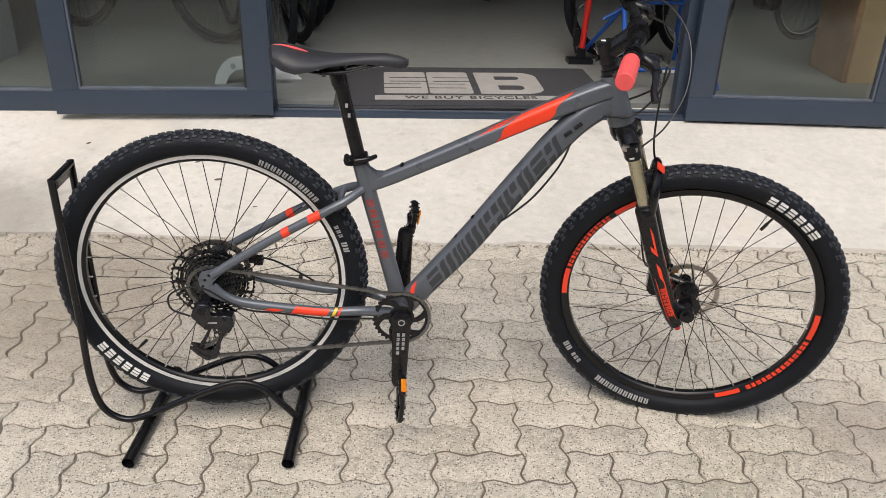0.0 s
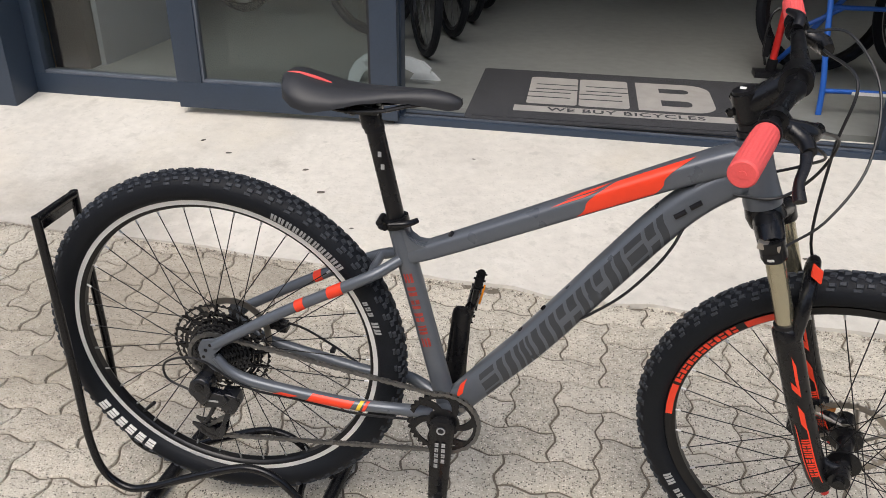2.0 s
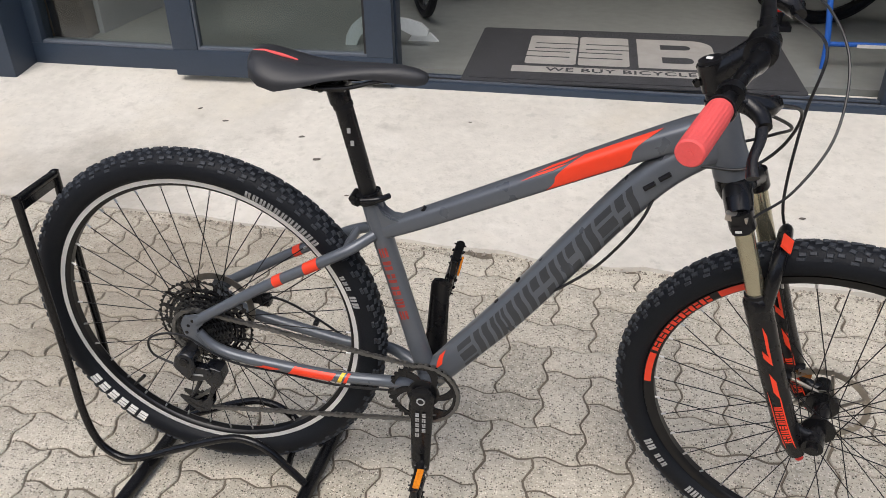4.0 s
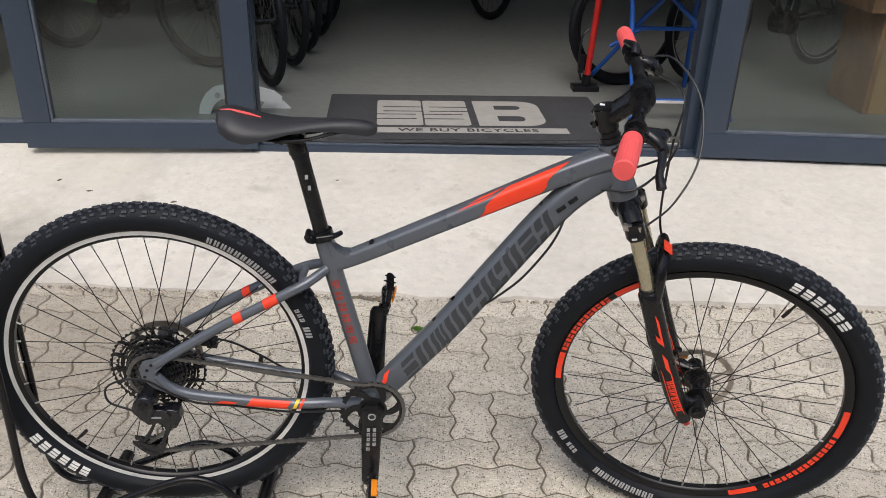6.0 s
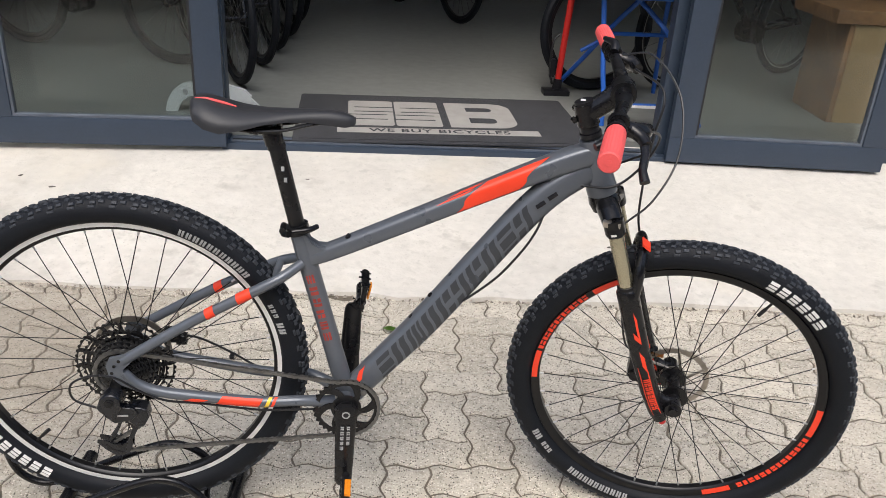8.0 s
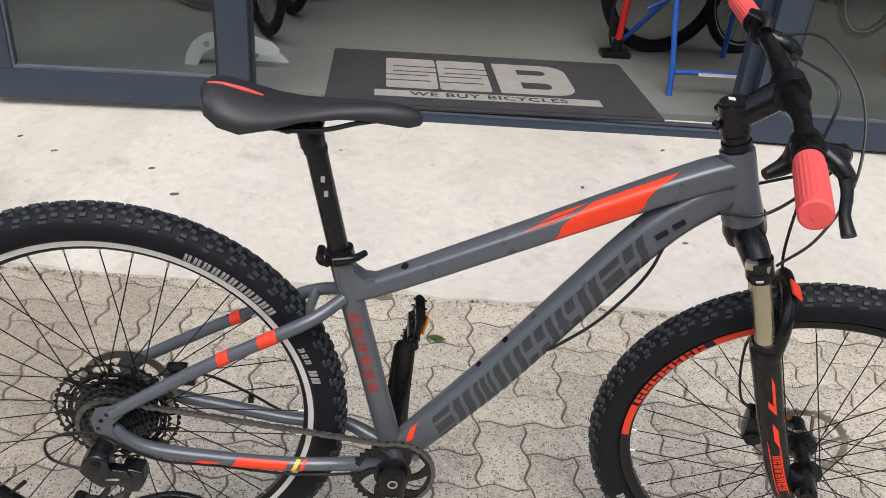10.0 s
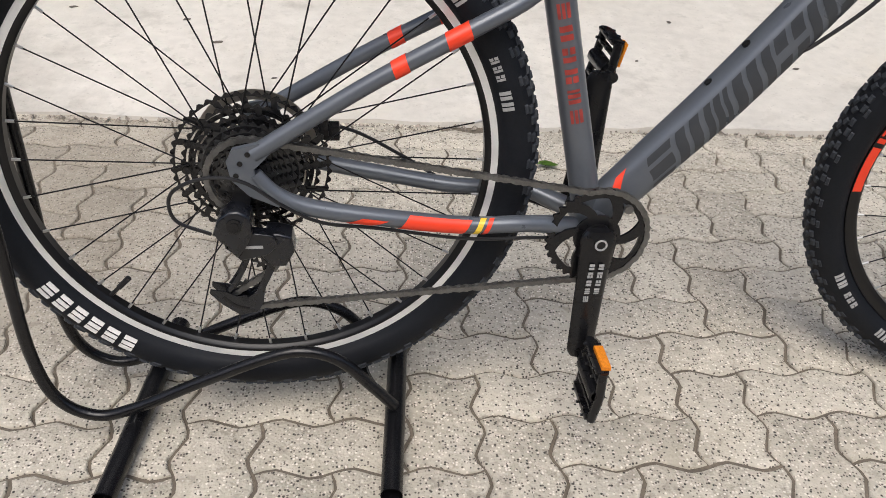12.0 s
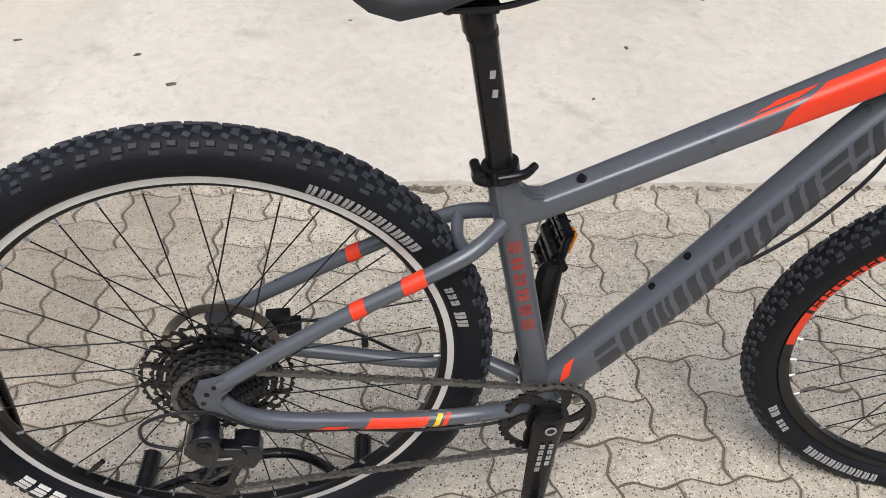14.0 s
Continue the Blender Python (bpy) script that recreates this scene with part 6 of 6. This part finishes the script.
# ---------------------------------------------------------------- small litter
twig = thing("dry_twig", (2.02, 1.80, 0.167), "thin dry grey twig lying on the concrete", "litter")
part("stem", sweep(bmesh.new(), [(-0.05, -0.03, 0.004), (-0.01, 0.0, 0.007), (0.05, 0.03, 0.005)], [0.002, 0.0025, 0.0015], 6, smooth=4), DIRT, twig, world_space=False)
part("stem", sweep(bmesh.new(), [(-0.01, 0.0, 0.007), (0.03, -0.004, 0.006)], [0.002, 0.001], 6), DIRT, twig, world_space=False)
lf = thing("green_leaf", (0.577, 0.745, 0.0415), "small fresh green leaf lying on the pavers", "leaf", turn=-8)
bm = bmesh.new()
mid, up, dn = [], [], []
for k in range(9):
    u = k / 8
    x, h = (u - 0.5) * 0.052, 0.012 * math.sin(math.pi * u) ** 0.8
    mid.append(bm.verts.new((x, 0, 0.004 + 0.003 * math.sin(3 * u))))
    up.append(bm.verts.new((x, h, 0.008 + 0.002 * math.sin(5 * u))))
    dn.append(bm.verts.new((x, -h, 0.006 + 0.002 * math.sin(4 * u))))
for k in range(8):
    bm.faces.new((mid[k], mid[k + 1], up[k + 1], up[k]))
    bm.faces.new((dn[k], dn[k + 1], mid[k + 1], mid[k]))
bmesh.ops.solidify(bm, geom=bm.faces, thickness=0.0008)
part("blade", bm, LEAF, lf, world_space=False)


def apron_z(x, y):
    y0 = EDGE_Y(x)
    return 0.058 + (y - y0) * 0.135


for i, (x, y, s, a) in enumerate(((1.13, 1.566, 0.014, 80), (-0.281, 1.417, 0.016, 10), (-0.393, 1.571, 0.013, 30), (-0.75, 1.66, 0.012, 20), (0.95, 1.30, 0.009, 50), (1.42, 1.25, 0.011, 0), (-0.9, 1.75, 0.011, 60), (0.25, 1.75, 0.008, 0), (1.5, 1.86, 0.012, 40), (-0.1, 1.2, 0.008, 15))):
    b = bmesh.new()
    bmesh.ops.create_icosphere(b, subdivisions=2, radius=s / 2)
    for v in b.verts:
        v.co *= 1 + 0.5 * noise.noise(v.co * 160 + Vector((i, 0, 0)))
        v.co.x *= 2.0
        v.co.z *= 0.35
    solid("dry_leaf_scrap", b, DIRT, "small dark dry scrap lying on the concrete", "litter", group="scraps on the concrete", m=pose(x, y, apron_z(x, y) + 0.002, 0, 0, a))

# ---------------------------------------------------------------- pavers: wavy interlocking blocks laid in herringbone
PU, PV = 0.112, 0.0985
PGAP = 0.0027
PAVER_FIELD = Matrix.Translation((0.655, 0.046, 0)) @ Matrix.Rotation(radians(-1.6), 4, "Z")


def wave(u):
    """How far a joint that runs along the rows strays across them."""
    return 0.0068 * math.asin(0.96 * math.sin(2 * math.pi * u))


def sway(v):
    """How far a joint that runs across the rows strays along them."""
    return -0.0075 * math.asin(0.96 * math.sin(2 * math.pi * v)) - 0.003 * math.sin(math.pi * (v % 1))


def paver_outline(w, h, g):
    """The outline of a block of w by h cells, drawn in by half a joint."""
    n = 7
    o = [(PU * k / n, wave(k / n)) for k in range(w * n)] + [(w * PU + sway(k / n), PV * k / n) for k in range(h * n)]
    o += [(PU * (w - k / n), h * PV + wave(-k / n)) for k in range(w * n)] + [(sway(-k / n), PV * (h - k / n)) for k in range(h * n)]
    out = []
    for i in range(len(o)):
        (x0, y0), (x1, y1), (x2, y2) = o[i - 1], o[i], o[(i + 1) % len(o)]
        tx, ty = x2 - x0, y2 - y0
        d = math.hypot(tx, ty)
        out.append((x1 - ty / d * g, y1 + tx / d * g))
    return out


def paver_mesh(w, h):
    bm = bmesh.new()
    levels = [(PGAP, -0.02), (PGAP, -0.0030), (PGAP + 0.0012, -0.0010), (PGAP + 0.0034, 0.0)]
    rings = [[bm.verts.new((x, y, z)) for x, y in paver_outline(w, h, g)] for g, z in levels]
    n = len(rings[0])
    for a, b in zip(rings, rings[1:]):
        for k in range(n):
            bm.faces.new((a[k], a[(k + 1) % n], b[(k + 1) % n], b[k]))
    bm.faces.new(rings[-1])
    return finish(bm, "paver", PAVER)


paver_kinds = [paver_mesh(2, 1), paver_mesh(1, 2)]
near_pavers, far_co, far_faces = [], [], []
prng = random.Random(4)
for r in range(-32, 14):
    for c in range(-46, 46):
        lay = (c + r) % 4
        if lay not in (0, 2):
            continue
        q = PAVER_FIELD @ Vector((c * PU, r * PV, 0))
        mid = q + Vector((PU, PV / 2, 0) if lay == 0 else (PU / 2, PV, 0))
        jitter = (prng.uniform(-0.0014, 0.0014), prng.uniform(-0.007, 0.007), prng.uniform(-0.006, 0.006), prng.uniform(-0.006, 0.006))
        if mid.y > EDGE_Y(mid.x) + 0.07 or not -4.4 < mid.x < 5.6:
            continue
        m = Matrix.Translation((q.x, q.y, ground_z(q.y) + jitter[0])) @ Matrix.Rotation(math.atan(SLOPE), 4, "X") @ Matrix.Rotation(radians(-1.6), 4, "Z") @ Euler(jitter[1:]).to_matrix().to_4x4()
        if -0.80 < mid.x < 1.95 and mid.y > -0.72:
            near_pavers.append((abs(mid.x - 0.5) + abs(mid.y - 0.2), lay // 2, m))
        else:
            k = len(far_co)
            me = paver_kinds[lay // 2]
            far_co += [m @ v.co for v in me.vertices]
            far_faces += [tuple(i + k for i in p.vertices) for p in me.polygons]
near_pavers.sort(key=lambda p: p[0])
for far, lay, m in near_pavers[298:]:
    k = len(far_co)
    far_co += [m @ v.co for v in paver_kinds[lay].vertices]
    far_faces += [tuple(i + k for i in p.vertices) for p in paver_kinds[lay].polygons]
far_me = bpy.data.meshes.new("paver_field")
far_me.from_pydata([tuple(v) for v in far_co], [], far_faces)
far_me.materials.append(PAVER)
pf = new("paver_field", far_me)
pf.parent = ground
tagged(pf, "sand-coloured wavy concrete pavers, farther off", kind="stuff")
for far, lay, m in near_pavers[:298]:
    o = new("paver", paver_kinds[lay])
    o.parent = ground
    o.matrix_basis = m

# loose grit and sand along the foot of the apron
random.seed(21)
grit = bmesh.new()
for i in range(900):
    x = random.uniform(-1.9, 2.9)
    off = abs(random.gauss(0, 0.014))
    y = EDGE_Y(x) - 0.004 - off
    r = random.uniform(0.0015, 0.0048) if random.random() < 0.9 else random.uniform(0.005, 0.009)
    z = 0.05 * y + 0.0045
    tops = [grit.verts.new((x + r * random.uniform(0.7, 1.3) * math.cos(a), y + r * random.uniform(0.7, 1.3) * math.sin(a), z - r * 0.4)) for a in (0.3, 1.5, 2.8, 4.0, 5.3)]
    peak = grit.verts.new((x + random.uniform(-0.4, 0.4) * r, y, z + r * random.uniform(0.5, 1.0)))
    for k in range(5):
        grit.faces.new((tops[k], tops[(k + 1) % 5], peak))
    grit.faces.new(tops[::-1])
GRIT = mat("dark_grit", (0.17, 0.145, 0.115), 0.95, vary=0.3, scale=30, fine=200, random_piece=0.9, tint=(0.34, 0.30, 0.25))
solid("grit", grit, GRIT, "loose dark grit along the edge of the concrete apron", "grit", "stuff", smooth=False)
